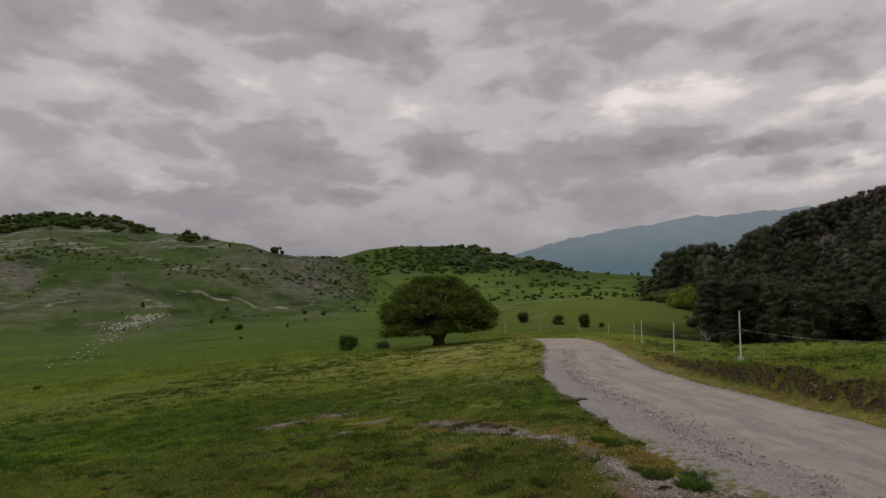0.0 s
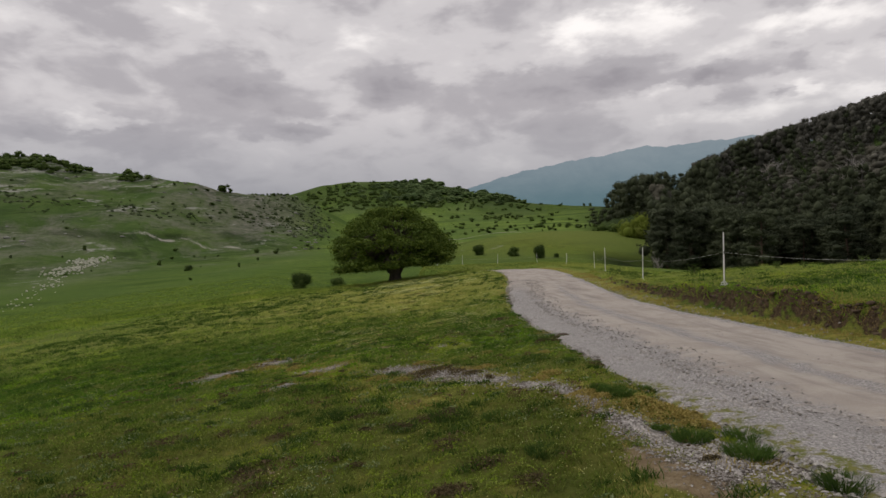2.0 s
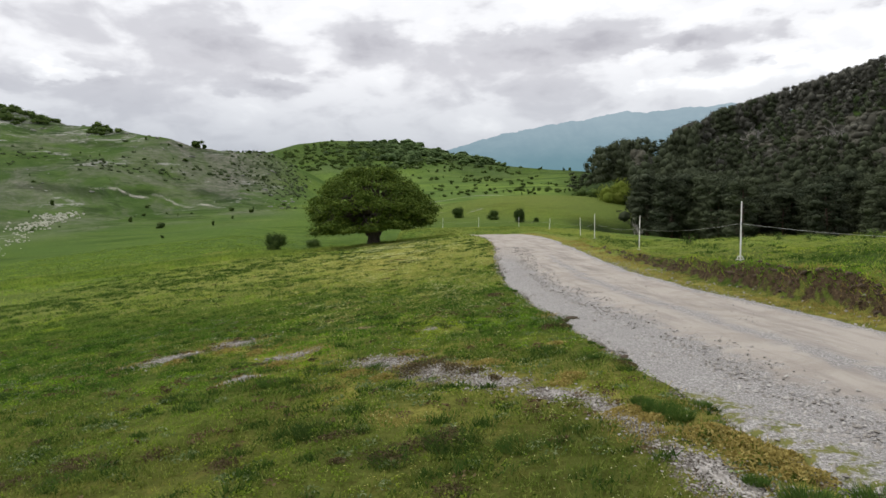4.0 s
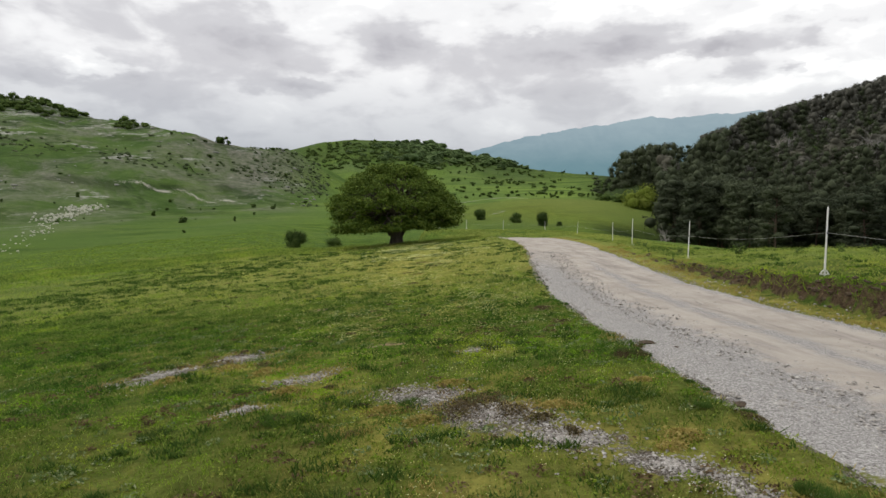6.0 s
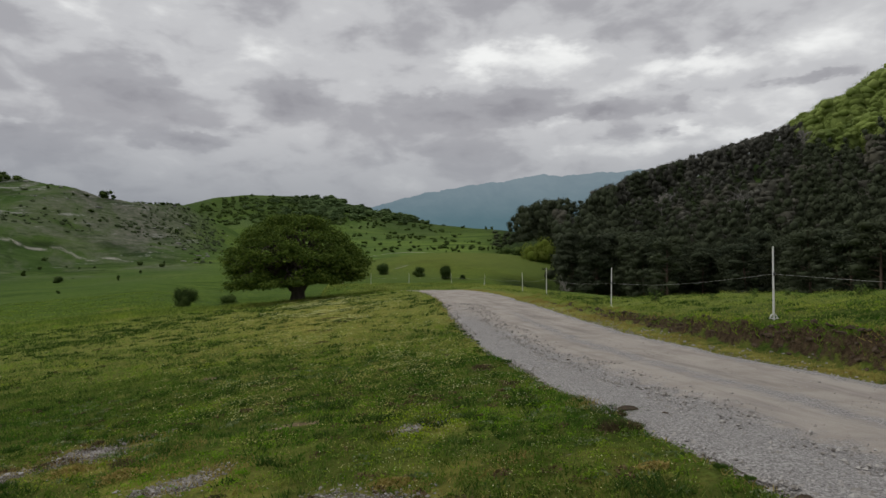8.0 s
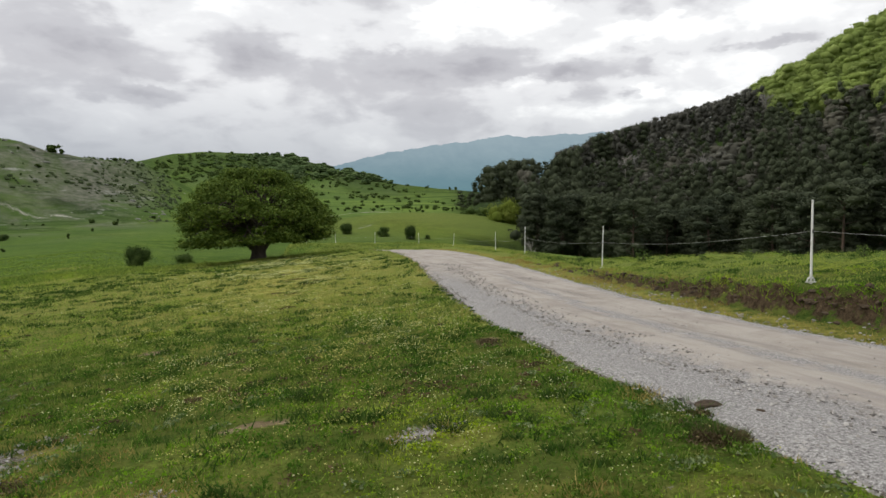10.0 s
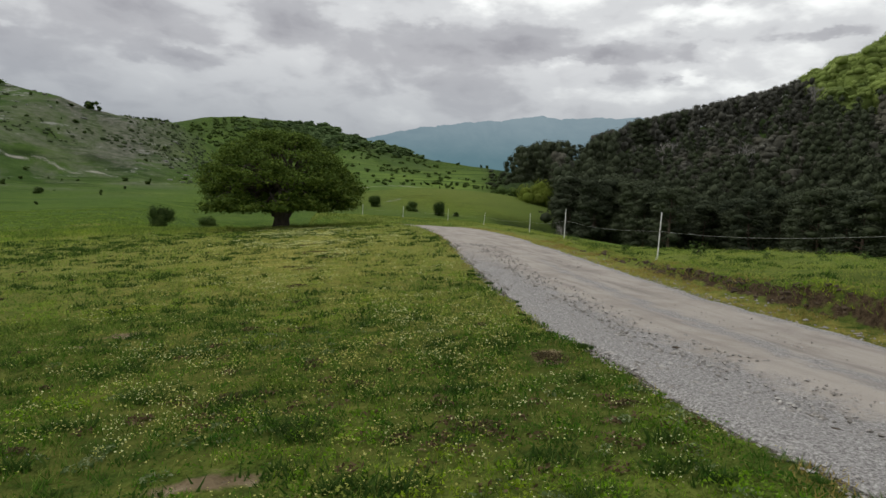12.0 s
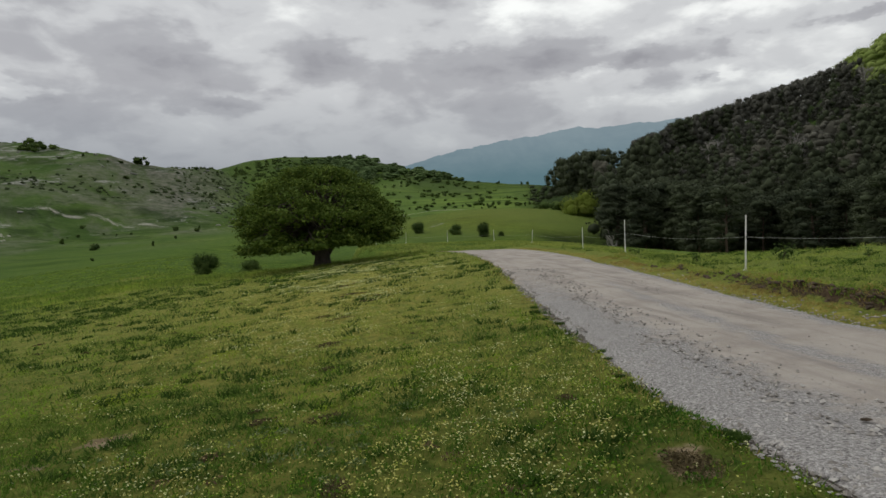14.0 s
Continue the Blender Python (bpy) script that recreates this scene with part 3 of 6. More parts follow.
def covers(x, y, z):
    """How far gravel, rock, dry grass and soil cover the ground, and how far moor (on the middle hill a haze tint) and
    dark scrub do.
    """
    r, bearing = np.hypot(x, y), np.degrees(np.arctan2(x, y))
    grit = np.zeros_like(x)
    soil = np.zeros_like(x)
    for s in GRIT_SPOTS:
        grit = np.maximum(grit, blob(x, y, *s))
    for s in SOIL_SPOTS:
        soil = np.maximum(soil, blob(x, y, *s) * 1.0)
    xl, xr = road_left(y), road_right(y)
    near = (y > -40) & (y < 62)
    edge = np.clip(1 - np.abs(x - xl - 0.1) / 0.35, 0, 1) * near
    grit = np.maximum(grit, edge * 0.8)
    grit = np.maximum(grit, ((x > xl) & (x < xr) & near) * 1.0)
    ragged = 0.22 * fbm(y * 1.3, x * 0.6, 11, 3)
    lip = xr + 0.95 + ragged
    bank = np.clip(1.25 - np.abs(x - lip - 0.03) / 0.21, 0, 1) * near * ease(y, 31, 22)
    dry = np.maximum(blob(x, y, -1.0, 34, 10, 14) * 0.8, blob(x, y, 0.2, 30, 4.5, 11) * 1.1)
    for s in GRIT_SPOTS:
        dry = np.maximum(dry, blob(x, y, s[0] + 0.3, s[1] - 0.1, s[2] * 1.9, s[3] * 2.2, s[4]) * 0.85)
    for s in DRY_SPOTS:
        dry = np.maximum(dry, blob(x, y, *s) * 1.1)
    dry = np.maximum(dry, 0.35 * blob(x, y, 50, 200, 34, 34))
    dry = np.maximum(dry, np.clip(1.1 - np.abs(x - xr - 0.45) / 0.55, 0, 1) * near)
    dry = np.maximum(dry, np.clip(fbm(x * 0.25, y * 0.25, 43, 3) * 0.9, 0, 0.6) * (r < 80))
    left = ease(bearing, -5, -12) * ease(r + 45 * fbm(x * 0.012, y * 0.012, 55, 4), 185, 300) * (bearing > -120)
    band = np.clip(0.5 + 0.9 * fbm(x * 0.02, y * 0.02, 51, 4), 0, 1)
    rock = left * (0.10 + 0.50 * band)
    rock = np.maximum(rock, ease(bearing, -21, -27) * ease(r, 318, 350) * (0.5 + 0.25 * band) * (bearing > -120))
    for cx, cy, rx, ry, turn, share in ((-112, 246, 16, 9, 0, 0.7), (-97, 300, 20, 8, -10, 0.62), (-83, 297, 12, 6, 0, 0.6), (-45, 312, 14, 8, 0, 0.6), (-175, 305, 28, 14, 0, 0.7), (-138, 300, 10, 5, 0, 0.6), (-116, 294, 9, 4, 0, 0.6)):
        rock = np.maximum(rock, share * blob(x, y, cx, cy, rx, ry, turn))
    track = np.clip(1 - np.abs(r - (285 + 3.5 * (bearing - 5) + 8 * np.sin(bearing * 0.9))) / 3.0, 0, 1) * ease(bearing, 1, 3) * ease(bearing, 13, 10)
    grit = np.maximum(grit, track * 0.9)
    lane = np.clip(1 - np.abs(r - (236 + 5.0 * (bearing - 5) + 5 * np.sin(bearing * 0.8))) / 3.5, 0, 1) * ease(bearing, 2, 4) * ease(bearing, 13, 11)
    grit = np.maximum(grit, lane)
    path = np.clip(1 - np.abs(r - (280 - 1.2 * (bearing + 18) + 2 * np.sin(bearing * 1.7))) / 2.2, 0, 1) * ease(bearing, -24, -21) * ease(bearing, -12, -14)
    grit = np.maximum(grit, path * 0.85)
    moor = np.clip(left * (0.7 + 0.5 * band), 0, 1)
    # on the middle hill a little moor grey-green is painted on as haze
    moor = np.maximum(moor, 0.15 * ease(r, 400, 470) * (bearing > -14) * (bearing < 25))
    heath = np.zeros_like(x)
    for s in ((-71.5, 281, 9, 4, 0), (-118, 257, 20, 6, 10), (-96, 264, 8, 3, 0), (-132, 319, 12, 5, 0), (-89, 269, 7, 3, 0), (-60, 330, 9, 3, 10)):
        heath = np.maximum(heath, blob(x, y, *s))
    wood = ease(bearing, 15, 19) * ease(r, 120, 170) * (bearing < 125) * (z > -60) * (1 - ease(blob(x, y, 54, 205, 34, 36), 0.35, 0.6))
    scrub = np.clip(np.maximum(0.3 * ease(r, 380, 480) * (bearing > -9) * (bearing < 20) * (fbm(x * 0.008, y * 0.008, 61, 3) > -0.15), np.maximum(wood, 0.65 * ease(heath + 0.6 * fbm(x * 0.12, y * 0.12, 67, 4), 0.4, 0.8))), 0, 1)
    return grit, rock, dry, soil, moor, scrub, bank


def paleness(x, y):
    """The bleached, trodden part of the lawn."""
    return np.maximum(0.62 * blob(x, y, -7.0, 41, 24, 18), blob(x, y, 0.8, 31, 4.5, 13))


def lushness(x, y):
    return np.clip(0.5 + 0.9 * fbm(x * 0.7, y * 0.9, 101, 4), 0, 1)


def sheet(name, verts, faces, smooth=True):
    """A mesh from arrays; all faces have the same number of corners."""
    me = bpy.data.meshes.new(name)
    verts, faces = np.asarray(verts, np.float32), np.asarray(faces, np.int32)
    n, k = faces.shape
    me.vertices.add(len(verts))
    me.vertices.foreach_set("co", verts.ravel())
    me.loops.add(n * k)
    me.loops.foreach_set("vertex_index", faces.ravel())
    me.polygons.add(n)
    me.polygons.foreach_set("loop_start", np.arange(n, dtype=np.int32) * k)
    me.polygons.foreach_set("loop_total", np.full(n, k, np.int32))
    me.polygons.foreach_set("use_smooth", np.full(n, smooth, bool))
    me.update(calc_edges=True)
    return me


def grid_faces(rows, cols, wrap=False):
    i, j = np.meshgrid(np.arange(rows - 1), np.arange(cols if wrap else cols - 1), indexing="ij")
    a, b = i * cols + j, i * cols + (j + 1) % cols
    return np.stack([a, b, b + cols, a + cols], -1).reshape(-1, 4)


def part(name, me, mat, parent=None, label=""):
    ob = new(name, me)
    if mat and not me.materials:
        me.materials.append(mat)
    if parent:
        ob.parent = parent
    return tagged(ob, label)


def colour_layer(me, name, channels):
    layer = me.color_attributes.new(name, "FLOAT_COLOR", "POINT")
    layer.data.foreach_set("color", np.stack(channels, -1).astype(np.float32).ravel())


def build_ground():
    rings = np.concatenate([[0.0], np.geomspace(0.4, 200, 330), np.linspace(202.6, 620, 160), np.geomspace(630, 4700, 40)])
    front = np.arange(-62, 66, 0.35)
    rest = np.arange(66, 298, 3.0)
    deg = np.radians(np.concatenate([front, rest]))
    r, a = np.meshgrid(rings, deg, indexing="ij")
    x, y = r * np.sin(a), r * np.cos(a) + 1.0
    z = height(x, y)
    me = sheet("ground", np.stack([x, y, z], -1).reshape(-1, 3), grid_faces(len(rings), len(deg), True)[:, ::-1])
    grit, rock, dry, soil, moor, scrub, bank = [v.ravel() for v in covers(x, y, z)]
    colour_layer(me, "cover", (grit, rock, dry, soil))
    lush = lushness(x, y) + 0.55 * ease(y, 14.5, 16.5) * ease(y, 22.5, 19) * ease(x, -13, -6) + 0.12 * ease(y, 13, 9)
    lush = (np.clip(lush, 0, 1) * ease(np.hypot(x, y), 90, 50)).ravel()
    colour_layer(me, "turf", (lush, lush, lush, lush))
    far, bear = np.hypot(x, y).ravel(), np.degrees(np.arctan2(x, y)).ravel()
    field = 0.6 * ease(far, 222, 245) * ease(bear, -9, -3) * ease(far, 520, 440) + 0.15 * ease(far, 60, 130) * ease(bear, -3, -9) * ease(far, 300, 240)
    colour_layer(me, "plants", (moor, scrub, bank * 0.82, (field + 0.15 * ease(far, 20, 34) * ease(far, 110, 70) * (x.ravel() < 40)) * (np.abs(bear) < 90)))
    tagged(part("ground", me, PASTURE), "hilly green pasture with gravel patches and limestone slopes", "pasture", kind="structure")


def build_road():
    ys = np.concatenate([np.arange(-30, 4, 0.3), np.arange(4, 30, 0.1), np.arange(30, 66, 0.2)])
    us = np.linspace(0, 1, 57)
    y, u = np.meshgrid(ys, us, indexing="ij")
    wob = 0.18 * fbm(y * 0.9, u * 0 + 3.0, 71, 4)
    wob2 = 0.15 * fbm(y * 0.8, u * 0 + 9.0, 73, 4)
    xl, xr = road_left(y) - 0.1 + wob, road_right(y) + 0.2 + wob2
    x = xl + (xr - xl) * u
    base = np.maximum(height(x, y), road_level(y) - 0.02)
    rut = -0.035 * (np.exp(-((u - 0.3) / 0.09) ** 2) + np.exp(-((u - 0.74) / 0.09) ** 2))
    edge = 0.05 * (1 - ease(u, 0, 0.06) * ease(u, 1.0, 0.94))
    level = road_level(y) - 0.15 * softplus(y - 54, 4.0) * ease(np.degrees(np.arctan2(x, y)), -13, 3)
    z = level + 0.06 + rut * ease(u, 0, 0.1) + 0.012 * fbm(x * 2.5, y * 2.5, 75, 3) - edge * 2.2
    me = sheet("road", np.stack([x, y, z], -1).reshape(-1, 3), grid_faces(len(ys), len(us))[:, ::-1])
    left_loose = ease(u, 0.48, 0.08) * ease(y, 34, 14)
    ridge = np.exp(-((u - 0.55) / 0.06) ** 2) * ease(y, 34, 20) * 0.45
    right_loose = np.exp(-((u - 0.93) / 0.05) ** 2) * 0.5
    loose = np.clip(np.maximum(np.maximum(left_loose, ridge), right_loose), 0, 1) + 0.2
    weeds = ease(u, 0.26, 0.08) * ease(y, 10.5, 9.5) * 0.55 + ease(u, 0.97, 1.0) * 0.5
    colour_layer(me, "wear", (loose.ravel(), weeds.ravel(), u.ravel(), u.ravel() * 0 + 1))
    return tagged(part("road", me, ROAD), "pale dusty gravel road with loose stones along its edge", "road", kind="structure")


build_ground()
road = build_road()


# ---- foliage ----
def leaves(centres, size, seed, flat=0.0, stretch=1.5, corners=4, out=None, loose=0.55):
    """Small flat leaf clumps at the given centres; flat: how far they lie level; out: the way each one faces, with some looseness."""
    g = np.random.default_rng(seed)
    n = len(centres)
    a = g.normal(size=(n, 3))
    b = g.normal(size=(n, 3))
    a[:, 2] *= 1 - flat
    b[:, 2] *= 1 - flat
    if out is not None:
        face = out + g.normal(size=(n, 3)) * loose
        face /= np.linalg.norm(face, axis=1)[:, None]
        a -= face * (a * face).sum(1)[:, None]
        b = np.cross(face, a)
    a /= np.linalg.norm(a, axis=1)[:, None]
    b -= a * (a * b).sum(1)[:, None]
    b /= np.linalg.norm(b, axis=1)[:, None]
    s = size * g.uniform(0.6, 1.4, (n, 1))
    a, b = a * s * stretch * 0.5, b * s * 0.5
    if corners == 3:
        v = np.stack([centres - a * 0.8 - b * 0.7, centres + a, centres - a * 0.3 + b * 1.1], 1).reshape(-1, 3)
        return v, np.arange(3 * n).reshape(n, 3)
    v = np.stack([centres - a, centres - b * 0.9 + a * 0.1, centres + a, centres + b], 1).reshape(-1, 3)
    return v, np.arange(4 * n).reshape(n, 4)


def lumpy_points(g, count, lumps, skin=0.75, facing=False):
    """Points in the outer part of some ellipsoids (cx, cy, cz, rx, ry, rz)."""
    lumps = np.array(lumps)
    share = lumps[:, 3] * lumps[:, 4] + lumps[:, 3] * lumps[:, 5]
    k = g.choice(len(lumps), count, p=share / share.sum())
    d = g.normal(size=(count, 3))
    d /= np.linalg.norm(d, axis=1)[:, None]
    rad = skin + (1.05 - skin) * g.random((count, 1)) ** 0.7
    where = lumps[k, :3] + d * rad * lumps[k, 3:]
    if facing:
        way_out = d / lumps[k, 3:]
        return where, way_out / np.linalg.norm(way_out, axis=1)[:, None]
    return where


def unit_ball(level):
    bm = bmesh.new()
    bmesh.ops.create_icosphere(bm, subdivisions=level, radius=1.0)
    v, f = np.array([p.co[:] for p in bm.verts]), np.array([[c.index for c in q.verts] for q in bm.faces])
    bm.free()
    return v, f


BALLS = {1: unit_ball(1), 2: unit_ball(2)}


def inner_mass(g, lumps, level=1, share=0.86, jag=0.16):
    """Uneven dense masses of foliage inside a crown."""
    v, f = BALLS[level]
    lumps = np.array(lumps)
    n = len(lumps)
    d = v[None] * (1 + jag * g.normal(size=(n, len(v), 1)))
    w2 = lumps[:, None, :3] + d * lumps[:, None, 3:] * share
    return w2.reshape(-1, 3), (f[None] + len(v) * np.arange(n)[:, None, None]).reshape(-1, 3)


def tube(points, radii, sides=7):
    """A round limb along some points."""
    points, radii = np.asarray(points, float), np.asarray(radii, float)
    along = np.gradient(points, axis=0)
    along /= np.linalg.norm(along, axis=1)[:, None]
    side = np.cross(along, [0.31, 0.22, 0.93])
    bad = np.linalg.norm(side, axis=1) < 0.05
    side[bad] = np.cross(along[bad], [1, 0, 0])
    side /= np.linalg.norm(side, axis=1)[:, None]
    other = np.cross(along, side)
    a = np.linspace(0, 2 * math.pi, sides, endpoint=False)
    ring = np.cos(a)[None, :, None] * side[:, None] + np.sin(a)[None, :, None] * other[:, None]
    v = (points[:, None] + ring * radii[:, None, None]).reshape(-1, 3)
    f = grid_faces(len(points), sides, True)
    return v, f


def merged(pieces):
    vs, fs, n = [], [], 0
    for v, f in pieces:
        vs.append(v)
        fs.append(f + n)
        n += len(v)
    return np.concatenate(vs), np.concatenate(fs)


def thing(name, label, category, group=""):
    return tagged(new(name), label, category, group)


def at(x, y, turn=0.0, size=1.0, sink=0.0, tall=1.0):
    z = float(height(np.array([x]), np.array([y]))[0])
    return pose(x, y, z - sink, 0, 0, turn) @ Matrix.Diagonal((size, size, size * tall, 1))


def bent_limb(g, start, end, r0, r1, bend=0.12, steps=7):
    start, end = np.array(start, float), np.array(end, float)
    length = np.linalg.norm(end - start)
    u = np.linspace(0, 1, steps)[:, None]
    wob = np.cumsum(g.normal(size=(steps, 3)) * bend * length / steps, axis=0) * np.sin(u * math.pi)
    p = start + (end - start) * u + wob
    p[:, 2] += 0.10 * length * np.sin(u[:, 0] * math.pi)
    return p, r0 + (r1 - r0) * u[:, 0]


def build_hawthorn():
    """The broad, lone thorn tree: short forked trunk, spreading limbs, layered crown."""
    g = np.random.default_rng(31)
    tree = thing("hawthorn_tree", "broad lone hawthorn with short forked trunk and layered green crown", "tree")
    pieces = []
    p = np.array([[0.03, 0, -0.3], [0.0, 0, 0.1], [0.02, 0, 0.5], [0.0, 0, 0.95]])
    pieces.append(tube(p, [0.62, 0.50, 0.42, 0.44], 12))
    forks = [(-0.6, 0.1, 1.7, 0.34), (0.85, -0.1, 1.75, 0.2), (0.1, 0.4, 2.1, 0.26), (-0.1, -0.45, 1.9, 0.26)]
    for fx, fy, fz, fr in forks:
        pieces.append(tube(*bent_limb(g, (fx * 0.35, fy * 0.35, 0.75), (fx, fy, fz), fr, fr * 0.75, 0.1), 9))
    tops = ([-5.2, -4.7, -4.1, -2.9, -1.5, 0, 1.5, 2.8, 4.0, 4.9], [1.3, 2.3, 3.3, 4.6, 5.45, 5.8, 5.3, 4.35, 3.0, 2.0])
    lows = ([-5.2, -4.7, -4.1, -2.9, -1.5, 0, 1.5, 2.8, 4.0, 4.9], [0.95, 0.75, 0.72, 0.74, 0.8, 0.95, 1.1, 1.2, 1.3, 1.5])
    lumps, under = [], []
    for k in range(520):
        rad, ang = 4.3 * math.sqrt(g.random()), g.uniform(0, 6.283)
        cx, cy = rad * math.cos(ang), rad * math.sin(ang)
        share = 0.5 + 0.5 * math.cos(ang)
        top = share * np.interp(rad, *tops) + (1 - share) * np.interp(-rad, *tops)
        low = share * np.interp(rad, *lows) + (1 - share) * np.interp(-rad, *lows)
        depth = g.random()
        cz = top - 0.25 - (0.12 + 0.25 * g.random()) * (k % 3 == 0) if k % 5 < 3 else top - 0.4 - (top - low - 0.5) * (depth if k % 5 == 3 else 0.7 + 0.35 * depth)
        s = g.uniform(0.35, 0.75)
        (lumps if k % 5 < 3 else under).append((cx, cy, max(cz, low + 0.15), s, s, s * 0.42))
    for k in range(150):
        ang = g.uniform(0, 6.283)
        rad, share = g.uniform(3.2, 4.3), 0.5 + 0.5 * math.cos(ang)
        top = share * np.interp(rad, *tops) + (1 - share) * np.interp(-rad, *tops)
        low = share * np.interp(rad, *lows) + (1 - share) * np.interp(-rad, *lows)
        s = g.uniform(0.35, 0.65)
        under.append((rad * math.cos(ang), rad * math.sin(ang), low + 0.15 + (top - low - 0.3) * g.random(), s, s, s * 0.5))
    for k in range(70):
        ang, rad = g.uniform(0, 6.283), 2.9 * math.sqrt(g.random())
        s = g.uniform(0.35, 0.6)
        under.append((rad * math.cos(ang), rad * math.sin(ang), 1.15 + 1.1 * g.random() + 0.12 * rad * (math.cos(ang) > 0), s, s, s * 0.5))
    for cx, cy, cz, *_ in lumps[::4] + under[::4]:
        fx, fy, fz, fr = forks[int(np.argmin([(cx - 3 * f[0]) ** 2 + (cy - 3 * f[1]) ** 2 for f in forks]))]
        pieces.append(tube(*bent_limb(g, (fx, fy, fz - 0.1), (cx, cy, cz), 0.10, 0.02, 0.25), 5))
    part("trunk", sheet("trunk", *merged(pieces)), BARK, tree, "dark grey forked trunk and limbs")
    (p1, o1), (p2, o2) = lumpy_points(g, 36000, lumps, 0.35, True), lumpy_points(g, 27000, under, 0.3, True)
    pts, out = np.concatenate([p1, p2]), np.concatenate([o1, o2]) * 0.45 + np.array([0.0, 0.0, 0.75])
    part("crown", sheet("crown", *merged([inner_mass(g, under, 1, 0.4, 0.4), leaves(pts, 0.105, 32, 0.2, 1.4, 3, out, 0.55)])), HAW_LEAF, tree, "dense dark green layered leaves")
    tree.matrix_basis = at(-0.36, 49.59, 0, 1.0, 0.05)
    return tree


def bush_thing(name, label, group, seed, mat, width=1.0, tall=0.9, count=620, leaf=0.15):
    """A dense bush about two metres across."""
    g = np.random.default_rng(seed)
    b = thing(name, label, "bush", group)
    lumps = [(g.normal() * 0.35 * width, g.normal() * 0.35 * width, tall * g.uniform(0.2, 1.35), 0.6 * width, 0.6 * width, 0.55 * tall) for _ in range(10)]
    limbs = [tube(*bent_limb(g, (g.normal() * 0.06, g.normal() * 0.06, -0.2), (q[0] * 0.8, q[1] * 0.8, q[2]), 0.06, 0.02, steps=5), 4) for q in lumps[:3]]
    lumps += [(q[0] * 1.1, q[1] * 1.1, 0.25 * tall, 0.55 * width, 0.55 * width, 0.4 * tall) for q in lumps[:3]]
    part("stem", sheet("stem", *merged(limbs)), BARK, b)
    pts, out = lumpy_points(g, count, lumps, 0.6, True)
    part("foliage", sheet("foliage", *merged([inner_mass(g, lumps, 1, 0.68 if count > 200 else 0.3), leaves(pts, leaf, seed + 1, 0.0, 1.2, 3, out, 0.4)])), mat, b)
    return b


def pine_thing(seed, tall=15.0):
    """A dark pine with a bare lower trunk and ragged flat puffs of needles."""
    g = np.random.default_rng(seed)
    b = thing("pine_tree", "tall dark green pine in a dense hillside forest", "tree", "pines of the hillside forest")
    lean = g.normal(size=2) * 0.3
    line = np.array([[lean[0] * u * u, lean[1] * u * u, -0.8 + (tall + 0.3) * u] for u in np.linspace(0, 1, 7)])
    pieces = [tube(line, np.linspace(0.24, 0.05, 7), 6)]
    lumps = []
    for k in range(24):
        u = 0.24 + 0.72 * ((k + g.random()) / 24) ** 0.8
        reach = 2.7 * math.sqrt(max(0.05, 1 - ((u - 0.55) / 0.48) ** 2)) * g.uniform(0.35, 1.0)
        ang = g.uniform(0, 6.28)
        cx, cy, cz = reach * math.cos(ang) + lean[0] * u * u, reach * math.sin(ang) + lean[1] * u * u, u * tall
        s = g.uniform(0.8, 1.35)
        lumps.append((cx, cy, cz, s * 1.35, s * 1.35, s * 0.8))
        pieces.append(tube([[lean[0] * u * u, lean[1] * u * u, cz - 0.7], [cx * 0.5, cy * 0.5, cz - 0.3], [cx, cy, cz]], [0.07, 0.05, 0.02], 3))
    lumps += [(lean[0] + g.normal() * 0.8, lean[1] + g.normal() * 0.8, tall - g.uniform(0.7, 1.6), 1.5, 1.5, 1.0) for _ in range(4)]
    part("trunk", sheet("trunk", *merged(pieces)), PINE_BARK, b)
    pts, out = lumpy_points(g, 3600, lumps, 0.55, True)
    part("crown", sheet("crown", *merged([inner_mass(g, lumps, 1, 0.6, 0.2), leaves(pts, 0.23, seed + 1, 0.2, 1.5, 3, out, 0.9)])), PINE_LEAF, b)
    return b


def broadleaf_thing(seed, mat, label, group, tall=11.0, count=620, leaf=0.6, name="beech_tree"):
    """A rounded leafy tree with a lumpy crown."""
    g = np.random.default_rng(seed)
    b = thing(name, label, "tree", group)
    pieces = [tube([[0, 0, -0.8], [0.1, 0, tall * 0.3], [0, 0.1, tall * 0.75]], [0.25, 0.2, 0.08], 6)]
    lumps = [(0, 0, tall * 0.62, 2.6, 2.6, tall * 0.34)]
    for k in range(14):
        ang, u = g.uniform(0, 6.28), g.uniform(0.0, 1.0)
        rad = 2.5 * math.sin(math.pi * (0.2 + 0.62 * u)) * g.uniform(0.6, 1.0)
        cz = tall * (0.32 + 0.58 * u)
        lumps.append((rad * math.cos(ang), rad * math.sin(ang), cz, g.uniform(0.9, 1.5), g.uniform(0.9, 1.5), g.uniform(0.7, 1.2)))
        if k % 2 == 0:
            pieces.append(tube([[0, 0, cz * 0.6], [rad * 0.5 * math.cos(ang), rad * 0.5 * math.sin(ang), cz * 0.85], [rad * math.cos(ang), rad * math.sin(ang), cz]], [0.09, 0.06, 0.02], 4))
    part("trunk", sheet("trunk", *merged(pieces)), BARK, b)
    pts, out = lumpy_points(g, count, lumps, 0.65, True)
    part("crown", sheet("crown", *merged([inner_mass(g, lumps, 2, 0.82, 0.05), leaves(pts, leaf, seed + 1, 0.0, 1.3, 3, out, 0.5)])), mat, b)
    return b


def polar(bearing, r):
    return r * math.sin(radians(bearing)), r * math.cos(radians(bearing))


build_hawthorn()


